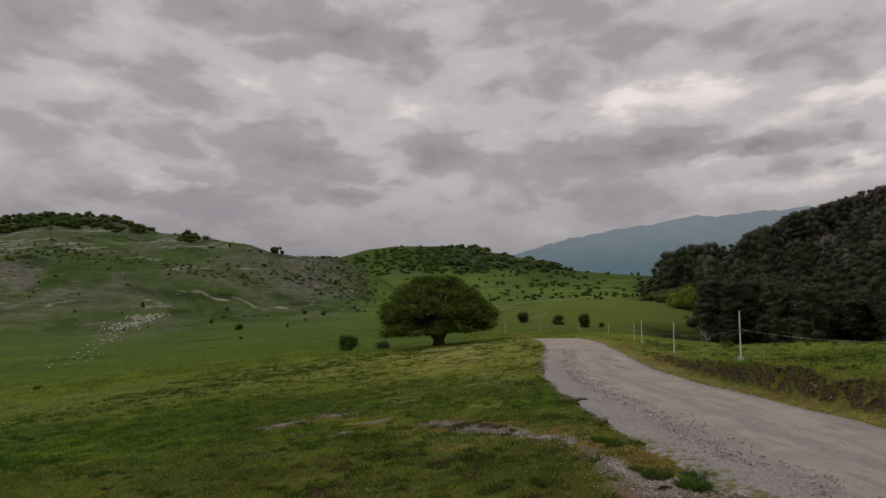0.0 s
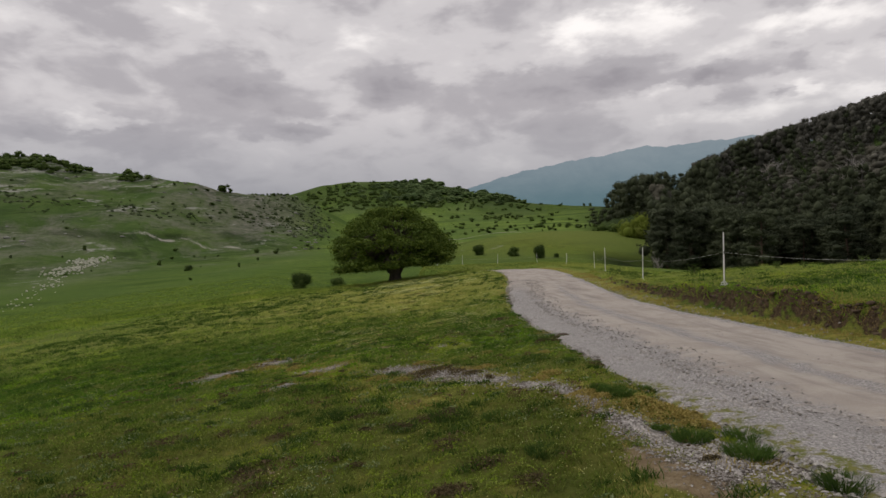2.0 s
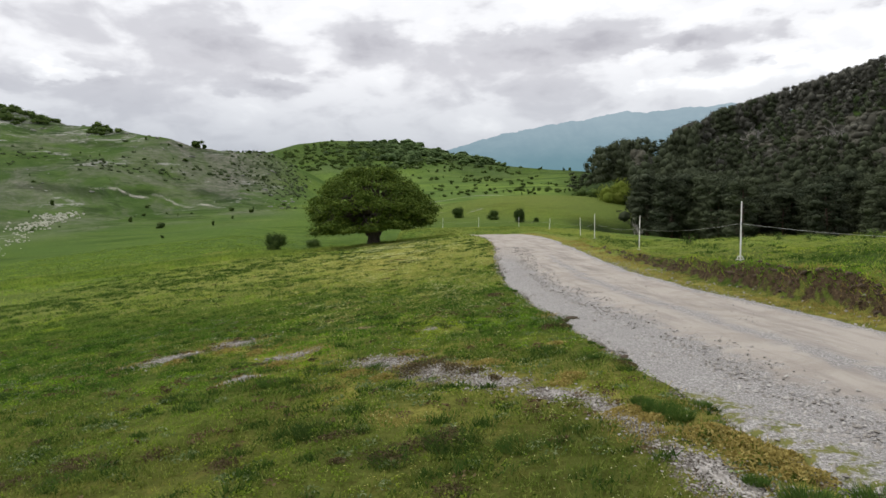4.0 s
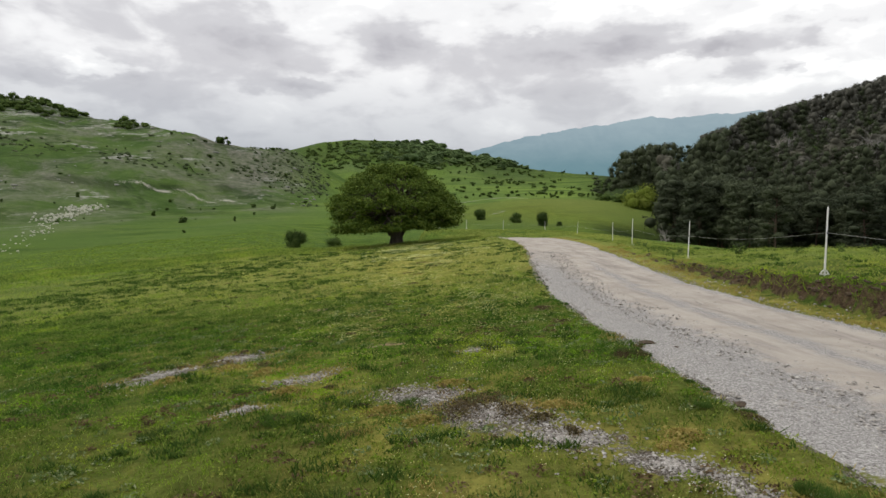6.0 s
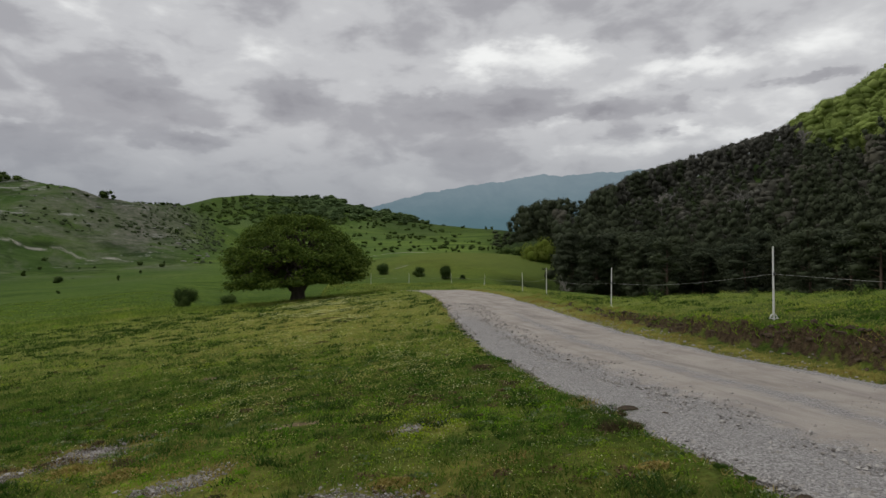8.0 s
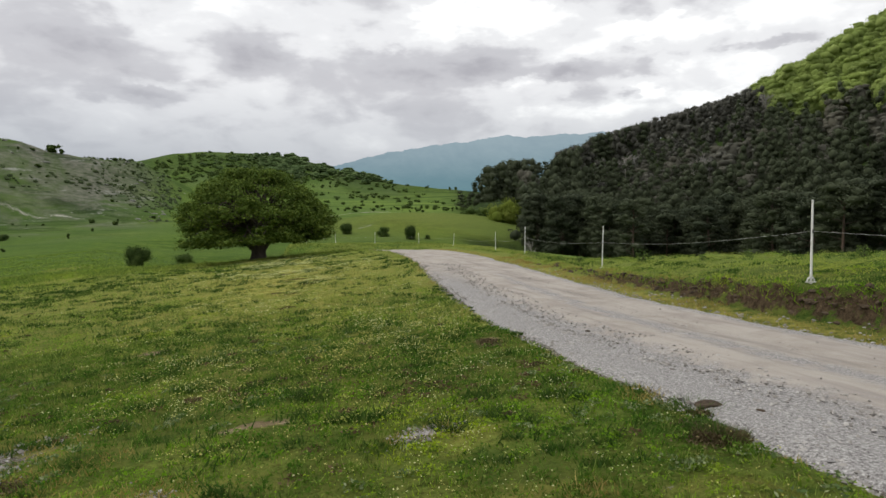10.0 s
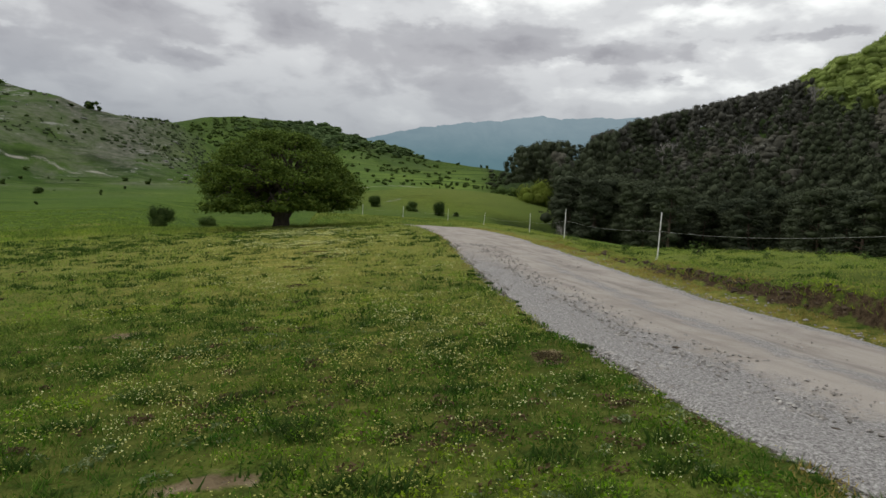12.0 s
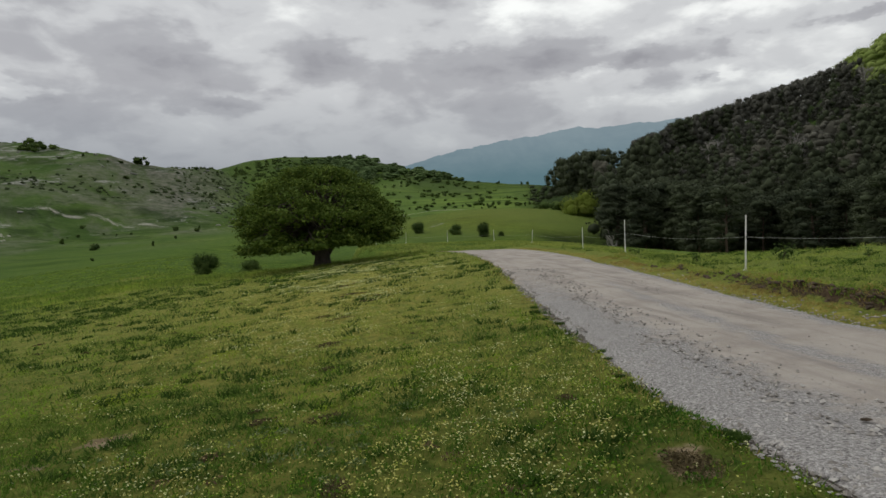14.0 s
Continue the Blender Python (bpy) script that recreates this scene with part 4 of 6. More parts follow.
# ---- the forest ----
def treeline(bearing):
    """How far out the pines give way to leafy trees, as a share from foot to crest."""
    return np.interp(bearing, [20, 38, 40, 41.5, 43, 46, 49, 52, 56, 70], [1.3, 1.3, 1.05, 0.7, 0.52, 0.47, 0.44, 0.40, 0.36, 0.3])


# outline of the wood against the sky: bearing and angle from the middle of the lawn
CANOPY = ([15.3, 17.5, 18.7, 19.5, 20.5, 22.2, 24.1, 25.5, 26.3, 27.2, 28.8, 29.9, 31.5, 33.7, 35.8, 39.9, 42.9, 44.6, 45.7, 47.6, 50.6],
          [3.56, 4.91, 4.66, 6.04, 7.12, 7.53, 7.54, 7.03, 7.73, 8.32, 8.73, 9.48, 9.81, 10.32, 10.84, 11.75, 12.66, 14.13, 14.12, 15.32, 16.74])


def plant_forest():
    g = np.random.default_rng(77)
    kinds = {"pine": [pine_thing(200 + k, 14.0) for k in range(5)],
             "grey": [broadleaf_thing(230 + k, GREY_LEAF, "grey-brown sparsely leaved tree among the dark pines", "thin trees of the forest", 10.5, 1500, 0.24, "thin_tree") for k in range(3)],
             "beech": [broadleaf_thing(240 + k, BEECH_LEAF, "round-crowned light green leafy tree high on the slope", "leafy trees of the slope", 12.0, 3200, 0.26) for k in range(3)]}
    fresh = {k: list(v) for k, v in kinds.items()}
    spots = []
    for ring in range(34):
        for step in range(160):
            bearing = 15.5 + step * 0.31 + g.uniform(-0.2, 0.2)
            foot, far = np.interp(bearing, RIGHT_HILL[0], RIGHT_HILL[3]), np.interp(bearing, RIGHT_HILL[0], RIGHT_HILL[2])
            u = (ring + g.uniform(-0.5, 0.5)) / 31
            r = foot + (far - foot) * u - 6
            spacing = 4.2 + 3.0 * max(u, 0)
            if u > treeline(bearing):
                spacing += 1.8
            if g.random() > (far - foot) / 34 * r * radians(0.31) / spacing ** 2 * 1.15:
                continue
            if bearing < 19.3 + 1.0 * g.random() or (bearing < 22.8 and r < 222):
                continue
            kind = "pine" if u < treeline(bearing) + g.normal() * 0.018 else "beech"
            if kind == "pine" and g.random() < 0.08 + 0.5 * (0.33 < u < 1.1) * (bearing > 27):
                kind = "grey"
            if kind == "pine" and u > 0.62 and bearing > 26 and g.random() < 0.8:
                kind = "grey"
            spots.append((r, bearing, kind, u))
    for bearing, r in ((17.2, 300), (17.8, 285), (18.3, 290), (18.6, 270), (19.0, 255), (19.2, 280), (18.9, 300)):
        spots.append((r, bearing, "pine", 1.9))
    for _ in range(40):
        spots.append((g.uniform(238, 292), g.uniform(19.3, 23.0), "pine", 0.9))
    for _ in range(60):
        bearing = g.uniform(25.5, 33.0)
        foot, far = np.interp(bearing, RIGHT_HILL[0], RIGHT_HILL[3]), np.interp(bearing, RIGHT_HILL[0], RIGHT_HILL[2])
        spots.append((foot + (far - foot) * g.uniform(0.72, 0.97), bearing, "pine", 0.85))
    for _ in range(16):
        spots.append((g.uniform(150, 190), g.uniform(21.7, 24.2), "pine", 0.5))
    for _ in range(42):
        bearing = g.uniform(24.0, 30.0)
        foot = np.interp(bearing, RIGHT_HILL[0], RIGHT_HILL[3])
        spots.append((foot - g.uniform(8, 42), bearing, "pine", 0.5))
    spots.sort()
    count = {"pine": 0, "grey": 0, "beech": 0}
    bulk = {"pine": [], "grey": [], "beech": []}
    for r, bearing, kind, u in spots:
        x, y = polar(bearing, r)
        size = g.uniform(0.85, 1.15) * (1.15 if kind == "beech" else 1.2 if bearing < 27 else 1.0)
        if u > 0.72 and bearing > 26:
            size *= 1.35
        ground = float(height(np.array([x]), np.array([y]))[0])
        roof = 1.55 + math.hypot(x, y - 12.7) * math.tan(radians(float(np.interp(math.degrees(math.atan2(x, y - 12.7)), *CANOPY))))
        room = (roof - ground) / (size * {"pine": 14.2, "grey": 11.0, "beech": 12.2}[kind])
        tall = g.uniform(0.85, 1.05)
        if u > 0.72 or (bearing < 27 and r > 232):
            tall = min(1.5, max(0.45, room * g.uniform(0.9, 1.0)))
        m = at(x, y, g.uniform(0, 360), size, 0.2, min(tall, max(0.4, room)))
        limit = 250 if kind == "pine" else 150
        if count[kind] < limit:
            count[kind] += 1
            if fresh[kind]:
                fresh[kind].pop().matrix_basis = m
            else:
                copy_thing(kinds[kind][int(g.integers(len(kinds[kind])))], m)
        else:
            bulk[kind].append(m)
    for kind, mats, leaf, tall in (("pine", bulk["pine"], PINE_LEAF, 13.6), ("thin", bulk["grey"], GREY_LEAF, 10.4), ("beech", bulk["beech"], BEECH_LEAF, 11.5)):
        pts, outs, solid = [], [], []
        for m in mats:
            lumps = [(g.normal() * 0.9, g.normal() * 0.9, tall * q, 2.2 - q, 2.2 - q, 1.4) for q in (0.4, 0.55, 0.7, 0.85, 0.98)] if kind != "beech" else \
                [(g.normal() * 0.7, g.normal() * 0.7, tall * q, 2.6 - 1.2 * abs(q - 0.6), 2.6 - 1.2 * abs(q - 0.6), 1.9) for q in (0.45, 0.6, 0.75, 0.88)]
            p, o = lumpy_points(g, 300, lumps, 0.65, True)
            pts.append(p @ np.array(m.to_3x3()).T + np.array(m.translation))
            outs.append(o)
            v, f = inner_mass(g, lumps, 1, 0.68, 0.15)
            solid.append((v @ np.array(m.to_3x3()).T + np.array(m.translation), f))
        if pts:
            me = sheet(kind + "_wood", *merged(solid + [leaves(np.concatenate(pts), 0.42, 5, 0.2, 1.3, 3, np.concatenate(outs), 0.6)]))
            tagged(part(kind + "_wood", me, leaf), {"pine": "dark pine wood covering the slope", "thin": "grey-brown thin wood along the crest", "beech": "light green leafy wood covering the upper slope"}[kind], "woods", kind="stuff")
    print("forest", count, {k: len(v) for k, v in bulk.items()})


plant_forest()


# ---- bushes and far scrub ----
def plant_bushes():
    g = np.random.default_rng(91)
    kinds = [bush_thing("bush", "small dark green round bush on the open pasture", "bushes on the pasture", 300 + k, BUSH_LEAF) for k in range(3)]
    fresh = list(kinds)

    def put(x, y, size, tall=1.0):
        m = at(x, y, g.uniform(0, 360), size * 0.85, 0.05 * size, tall * 1.3)
        if fresh:
            fresh.pop().matrix_basis = m
        else:
            copy_thing(kinds[int(g.integers(3))], m)

    dense = [bush_thing("bush", "dark rounded dense bush at the foot of the rise", "dense dark bushes", 310 + k, BUSH_LEAF, 1.0, 0.9, 4200, 0.085) for k in range(2)]
    for k, (x, y, size, tall) in enumerate(((-10.1, 68.4, 0.92, 1.6), (-6.1, 64.5, 0.95, 0.85), (21.8, 176, 1.7, 0.95), (29.7, 165.9, 1.7, 1.25), (34.3, 157, 1.6, 1.15), (38.6, 158, 0.9, 1.0))):
        m = at(x, y, g.uniform(0, 360), size, 0.12 * size, tall)
        if k < 2:
            dense[k].matrix_basis = m
        else:
            copy_thing(dense[k % 2], m)
    # the slope of the left hill: place, width in metres, height share
    for x, y, wide, tall in ((-81.9, 228.5, 3.3, 1.4), (-65, 206.3, 5.6, 0.9), (-50.1, 160.2, 1.9, 1.0), (-96.5, 211.2, 3.1, 1.0), (-99.4, 235.1, 2.4, 0.8), (-84.6, 209.8, 2.1, 1.0), (-85.4, 254.3, 2.5, 1.0),
                             (-77.7, 252.1, 5.0, 0.6), (-48.8, 202.1, 2.2, 1.4), (-55.8, 260.5, 3.3, 1.0), (-47.9, 256, 3.3, 0.9), (-56.4, 295.6, 2.2, 1.1), (-40.5, 311.3, 2.0, 1.5), (-87.1, 310.9, 3.7, 0.7),
                             (-81, 301.7, 2.3, 1.0), (-53.2, 316.5, 5.0, 0.6), (-38.7, 278.8, 2.6, 0.9), (-89, 296.8, 2.6, 0.8), (-55.9, 338.4, 2.2, 1.0), (-111.4, 238.4, 3.6, 1.0), (-174.1, 337.9, 6.0, 0.8),
                             (-108.7, 324.6, 3.6, 0.8), (-98.3, 324.3, 2.8, 0.9), (-93.8, 327.7, 2.9, 0.8), (-88.2, 332.4, 8.5, 0.8), (-84.3, 334.4, 6.0, 0.7), (-71.8, 343, 4.0, 0.7), (-68.5, 347, 3.2, 0.6),
                             (-65.7, 350.8, 5.0, 0.55), (-61.1, 354.7, 5.0, 0.5), (-57, 358, 4.0, 0.5), (-141, 340.1, 7.0, 0.7), (-135.6, 341.8, 8.0, 0.6), (-30.8, 49.5, 0.8, 1.0), (-20.9, 134.3, 2.0, 0.7)):
        put(x, y, wide / 3.4, tall * 0.8)
    for cx, cy, n, spread in ((-114.2, 294.4, 9, 5.0), (-53.2, 316.5, 6, 5.0), (-75, 250, 5, 4.0), (-42, 300, 7, 6.0), (-36, 318, 7, 7.0), (-150, 262, 9, 10.0), (-120, 300, 7, 9.0)):
        for _ in range(n):
            put(cx + g.normal() * spread, cy + g.normal() * spread, g.uniform(0.3, 0.65), 0.75)
    for _ in range(40):
        put(*polar(g.uniform(-34, -6), g.uniform(225, 345)), 0.2 + 0.5 * g.random() ** 2, 0.75)
    # the valley behind the knoll: single dark bushes and rows of them
    for x, y, s in ((49.5, 421.2, 2.2), (66.1, 487.1, 2.6), (61.2, 448.9, 2.4), (71, 441.3, 1.8), (39.1, 316.2, 1.5), (48.2, 327, 1.8), (52.5, 326.8, 1.6), (101.4, 466, 1.9), (97.7, 428.8, 2.6), (64.6, 309.7, 1.5),
                    (73.9, 311.1, 1.6), (98.1, 382.4, 2.0), (101.8, 380.8, 1.9), (78.7, 313, 1.9), (146.7, 482.3, 3.4), (85.3, 303.9, 1.7), (122.4, 402.4, 2.4), (41.3, 484.4, 2.8), (43.7, 329.2, 0.9), (81, 437.5, 1.2),
                    (90, 500, 2.2), (128, 500, 2.4), (112, 440, 1.6), (58, 480, 2.0), (46, 450, 1.5)):
        for _ in range(2):
            put(x + g.normal() * 1.6 * s, y + g.normal() * 3, s * g.uniform(0.4, 0.65), 0.75)
    for _ in range(40):
        put(*polar(g.uniform(-4, 19), g.uniform(290, 500)), 0.3 + 0.7 * g.random() ** 2, 0.75)
    for _ in range(40):
        b0 = g.uniform(9.5, 19)
        put(*polar(b0, 312 + 12 * math.sin(b0 * 1.3) + g.normal() * 6), g.uniform(0.4, 0.85), 0.75)


def plant_hill_wood():
    """Round trees that cover the top and the flank of the middle hill."""
    g = np.random.default_rng(93)
    kinds = [broadleaf_thing(260 + k, mat, label, "wood on the middle hill", 6.0 + 0.5 * k, 900, 0.34, "hill_tree")
             for k, (mat, label) in enumerate(((HILL_DARK, "dark green round tree in a hilltop wood"), (HILL_DARK, "dark green round tree in a hilltop wood"), (HILL_LIGHT, "grey-green round tree in a hilltop wood")))]
    fresh = list(kinds)
    n = 0
    while n < 295:
        bearing, r = g.uniform(-5.5, 12), g.uniform(450, 618)
        crest = np.interp(bearing, MID_HILL[0], MID_HILL[2])
        deep = np.interp(bearing, [-5.5, -4, -0.5, 2.5, 5.5, 8.3, 12], [8, 65, 95, 95, 70, 36, 12])
        if r > crest - 9 - 14 * (bearing < 0) or r < crest - deep * (1.0 + 0.25 * g.normal()):
            continue
        dark = g.random() < (0.8 if crest - r < deep * 0.3 else 0.4)
        k = int(g.integers(2)) if dark else 2
        m = at(*polar(bearing, r), g.uniform(0, 360), g.uniform(0.8, 1.5) * (0.55 + 0.45 * float(ease(bearing, -3.0, 1.5))), 1.4, g.uniform(0.7, 0.95))
        if kinds[k] in fresh:
            fresh.remove(kinds[k])
            kinds[k].matrix_basis = m
        else:
            copy_thing(kinds[k], m)
        n += 1


def plant_scrub():
    """Low woods: on the left crest, on the middle hill and in the valley."""
    g = np.random.default_rng(97)
    pts, outs, solid = [], [], []
    for n, b0, b1, r0, r1, size in ((230, -36, -24.3, 385, 418, 2.6), (12, -22.5, -20.3, 358, 372, 2.4), (320, -8, 4, 490, 612, 2.0), (40, 0, 12, 480, 600, 1.8), (50, 3, 13, 420, 540, 1.8), (40, 4, 18, 300, 440, 1.6), (24, 17.2, 19.5, 225, 320, 2.2)):
        for _ in range(n):
            bearing, r = g.uniform(b0, b1), g.uniform(r0, r1)
            x, y = polar(bearing, r)
            z = float(height(np.array([x]), np.array([y]))[0])
            s = size * g.uniform(0.5, 1.1)
            lumps = [(x + g.normal() * s * 0.5, y + g.normal() * s * 0.5, z + s * g.uniform(0.3, 0.8), s * 0.8, s * 0.8, s * 0.6) for _ in range(4)]
            p, o = lumpy_points(g, 130, lumps, 0.6, True)
            pts.append(p)
            outs.append(o)
            solid.append(inner_mass(g, lumps, 1, 0.65, 0.15))
    me = sheet("scrub", *merged(solid + [leaves(np.concatenate(pts), 0.4, 6, 0.2, 1.2, 3, np.concatenate(outs), 0.4)]))
    tagged(part("scrub", me, SHRUB_LEAF), "low green scrub on the distant hills", "scrub", kind="stuff")


def plant_heather():
    """Low dark heather and juniper in bands over the rocky slope."""
    g = np.random.default_rng(95)
    n = 6000
    bearing, r = g.uniform(-37, -6, n), g.uniform(215, 415, n)
    x, y = r * np.sin(np.radians(bearing)), r * np.cos(np.radians(bearing))
    keep = fbm(x * 0.018, y * 0.028, 57, 4) + 0.12 * g.normal(size=n) - 1.2 * ease(r + 60 * fbm(x * 0.02, y * 0.02, 59, 3), 310, 245) > 0.17
    x, y = x[keep][:1000], y[keep][:1000]
    z = height(x, y)
    s = 0.3 + 0.8 * g.random(len(x)) ** 1.6
    lumps = np.stack([x, y, z + 0.15 * s, s * g.uniform(0.9, 1.4, len(x)), s, s * g.uniform(0.6, 1.0, len(x))], -1)
    p, o = lumpy_points(g, 14000, lumps, 0.8, True)
    me = sheet("heather", *merged([inner_mass(g, lumps, 1, 0.9, 0.25), leaves(p, 0.3, 58, 0.2, 1.3, 3, o, 0.5)]))
    tagged(part("heather", me, HEATHER), "dark low heather and juniper on the rocky slope", "heather", kind="stuff")


plant_bushes()
plant_heather()
plant_hill_wood()
plant_scrub()
lime = bush_thing("young_tree", "bright yellow-green young tree at the forest edge", "", 270, LIME_LEAF, 1.3, 0.8, 3000, 0.09)
lime["category"] = "tree"
lime.matrix_basis = at(*polar(20.55, 212), 40, 4.0, 0.3, 1.6)


# ---- far mountain ----
def build_mountain():
    deg = np.linspace(2, 44, 220)
    top = curve_through(deg, [2.01, 6.04, 7.56, 10.81, 13.14, 15.68, 18.22, 20.78, 21.49, 23.3, 26.05, 28.38, 29.91, 31.4, 35.42, 44.44], [6.0, 6.66, 7.08, 7.97, 8.35, 8.74, 8.97, 9.41, 9.43, 9.29, 9.49, 9.45, 9.55, 9.1, 8.51, 7.45])
    rows = np.linspace(0, 1, 24)
    d, u = np.meshgrid(deg, rows, indexing="xy")
    t = np.interp(d, deg, top)
    low = 1.0
    el = low + (t - low) * u
    r = 2700 + 1100 * u + 120 * fbm(d * 0.5, u * 3, 81, 4) * (1 - u)
    el = el + (0.07 * fbm(d * 1.4, u * 0 + 2, 83, 4) + 0.10 * fbm(d * 4.0, u * 0 + 5, 85, 3)) * u
    el = el + (0.12 * np.exp(-((d - 21.8) / 0.6) ** 2) + 0.16 * np.exp(-((d - 30.2) / 0.5) ** 2)) * u ** 4
    x, y = r * np.sin(np.radians(d)), r * np.cos(np.radians(d))
    z = 1.0 + r * np.tan(np.radians(el))
    me = sheet("far_mountain", np.stack([x, y, z], -1).reshape(-1, 3), grid_faces(24, 220)[:, ::-1])
    m, t = material("painted_haze_mountain")
    p = place_of(t)
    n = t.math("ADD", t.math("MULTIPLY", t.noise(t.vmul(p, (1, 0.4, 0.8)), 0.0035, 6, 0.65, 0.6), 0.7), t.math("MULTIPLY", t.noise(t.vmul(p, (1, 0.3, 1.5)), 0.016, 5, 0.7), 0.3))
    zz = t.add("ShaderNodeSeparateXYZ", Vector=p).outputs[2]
    # blue haze is painted into the glow: teal below, paler towards the crest
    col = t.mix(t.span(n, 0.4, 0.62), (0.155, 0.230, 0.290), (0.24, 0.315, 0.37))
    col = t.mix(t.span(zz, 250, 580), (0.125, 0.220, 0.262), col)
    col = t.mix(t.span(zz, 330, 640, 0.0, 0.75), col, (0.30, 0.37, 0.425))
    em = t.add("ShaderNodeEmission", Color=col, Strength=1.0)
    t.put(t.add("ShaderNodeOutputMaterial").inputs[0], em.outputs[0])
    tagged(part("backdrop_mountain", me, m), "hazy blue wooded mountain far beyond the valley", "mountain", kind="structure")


build_mountain()


# ---- fence ----
def build_fence():
    fence = thing("fence", "white plastic posts with a single pale wire along the meadow", "fence")
    posts = [(8.0, 4.71, 0, 1.36), (8.0, 9.73, 1, 1.36), (8.3, 18.17, 1.5, 1.37), (9.6, 27.08, 2.0, 1.34), (11.2, 36.6, 0.5, 1.32), (14.2, 48.2, -0.5, 1.36), (16.6, 65.2, 4, 1.1), (15.3, 72.8, -2, 1.1),
             (11.3, 75.6, 1, 1.15), (7.3, 76.2, 0, 1.15), (4.5, 78.6, 2, 1.0)]
    heads = []
    for x, y, lean, tall in posts:
        z = float(height(np.array([x]), np.array([y]))[0])
        u = np.linspace(0, 1, 8)
        line = np.stack([tall * u * math.sin(radians(lean)), 0 * u, -0.12 + (tall + 0.12) * u], -1)
        post = part("post", sheet("post", *tube(line, np.where(u > 0.97, 0.016, 0.021 - 0.005 * u), 8)), POST_WHITE, fence)
        post.matrix_basis = pose(x, y, z)
        bow = np.linspace(0, math.pi, 9)
        foot = [tube(np.stack([0.075 * np.cos(bow), 0 * bow, 0.02 + 0.075 * np.sin(bow)], -1), np.full(9, 0.014), 6),
                tube([[-0.10, 0, 0.015], [-0.05, 0, 0.012], [0.05, 0, 0.012], [0.10, 0, 0.015]], [0.013] * 4, 6)]
        part("foot", sheet("foot", *merged(foot)), POST_WHITE, post, "short step-in foot")
        w0 = 0.62 * tall
        part("insulator", sheet("insulator", *tube([[0.02, -0.02, w0 - 0.03], [0.02, -0.03, w0], [0.02, -0.02, w0 + 0.03]], [0.012, 0.018, 0.012], 6)), POST_DARK, post, "small wire clip")
        heads.append(np.array([x, y - 0.03, z + w0]))
    for a, b in zip(heads, heads[1:]):
        u = np.linspace(0, 1, 12)[:, None]
        line = a + (b - a) * u
        line[:, 2] -= 0.12 * np.sin(u[:, 0] * math.pi)
        part("wire", sheet("wire", *tube(line, np.full(12, 0.0026), 5)), WIRE, fence)


build_fence()


# ---- bare trees and dark conifers at the forest ----
def bare_tree_thing(seed):
    g = np.random.default_rng(seed)
    b = thing("bare_tree", "pale grey leafless tree among the dark pines", "tree", "leafless trees of the forest")
    pieces = [tube(*bent_limb(g, (0, 0, -0.8), (0.3, 0, 7.5), 0.22, 0.06, 0.05), 6)]
    for k in range(26):
        h0, ang, reach = g.uniform(3.0, 7.4), g.uniform(0, 6.28), g.uniform(1.0, 3.0)
        end = (reach * math.cos(ang), reach * math.sin(ang), h0 + g.uniform(0.6, 2.6))
        pieces.append(tube(*bent_limb(g, (0.3 * h0 / 7.5, 0, h0), end, 0.08, 0.03, 0.3), 4))
        for q in range(3):
            tip = (end[0] + g.normal() * 0.7, end[1] + g.normal() * 0.7, end[2] + g.uniform(0.2, 1.2))
            pieces.append(tube(*bent_limb(g, np.array(end) * 0.8 + np.array([0, 0, 0.2 * h0]), tip, 0.05, 0.02, 0.2, 4), 4))
    part("twig_crown", sheet("twig_crown", *merged(pieces)), GREY_TWIG, b)
    return b


def plant_bare_trees():
    g = np.random.default_rng(15)
    first = bare_tree_thing(401)
    first.matrix_basis = at(*polar(36.2, 208), 0, 1.15, -5.5)
    for bearing, r, lift in ((36.9, 214, 5.0), (30.8, 260, 6.0), (31.5, 265, 5.0), (28.5, 240, 2.0), (41.5, 300, 4.0), (22.0, 128, 0.0)):
        copy_thing(first, at(*polar(bearing, r), g.uniform(0, 360), g.uniform(0.8, 1.0) * (0.32 if r < 150 else 1.0), -lift, 1.7 if r < 150 else 1.0))


plant_bare_trees()


# ---- pale boulders on the hillside ----
def rock_mesh(seed, squash=0.6, jag=0.28, mat=LIMESTONE):
    g = np.random.default_rng(seed)
    bm = bmesh.new()
    bmesh.ops.create_icosphere(bm, subdivisions=2, radius=1.0)
    off = g.uniform(0, 50)
    for v in bm.verts:
        n = noise.noise(v.co * 1.3 + Vector((off, 0, 0))) + 0.5 * noise.noise(v.co * 3.1 + Vector((0, off, 0)))
        v.co *= 1 + jag * n
        v.co.z *= squash
    me = bpy.data.meshes.new("boulder")
    bm.to_mesh(me)
    bm.free()
    me.materials.append(mat)
    return me


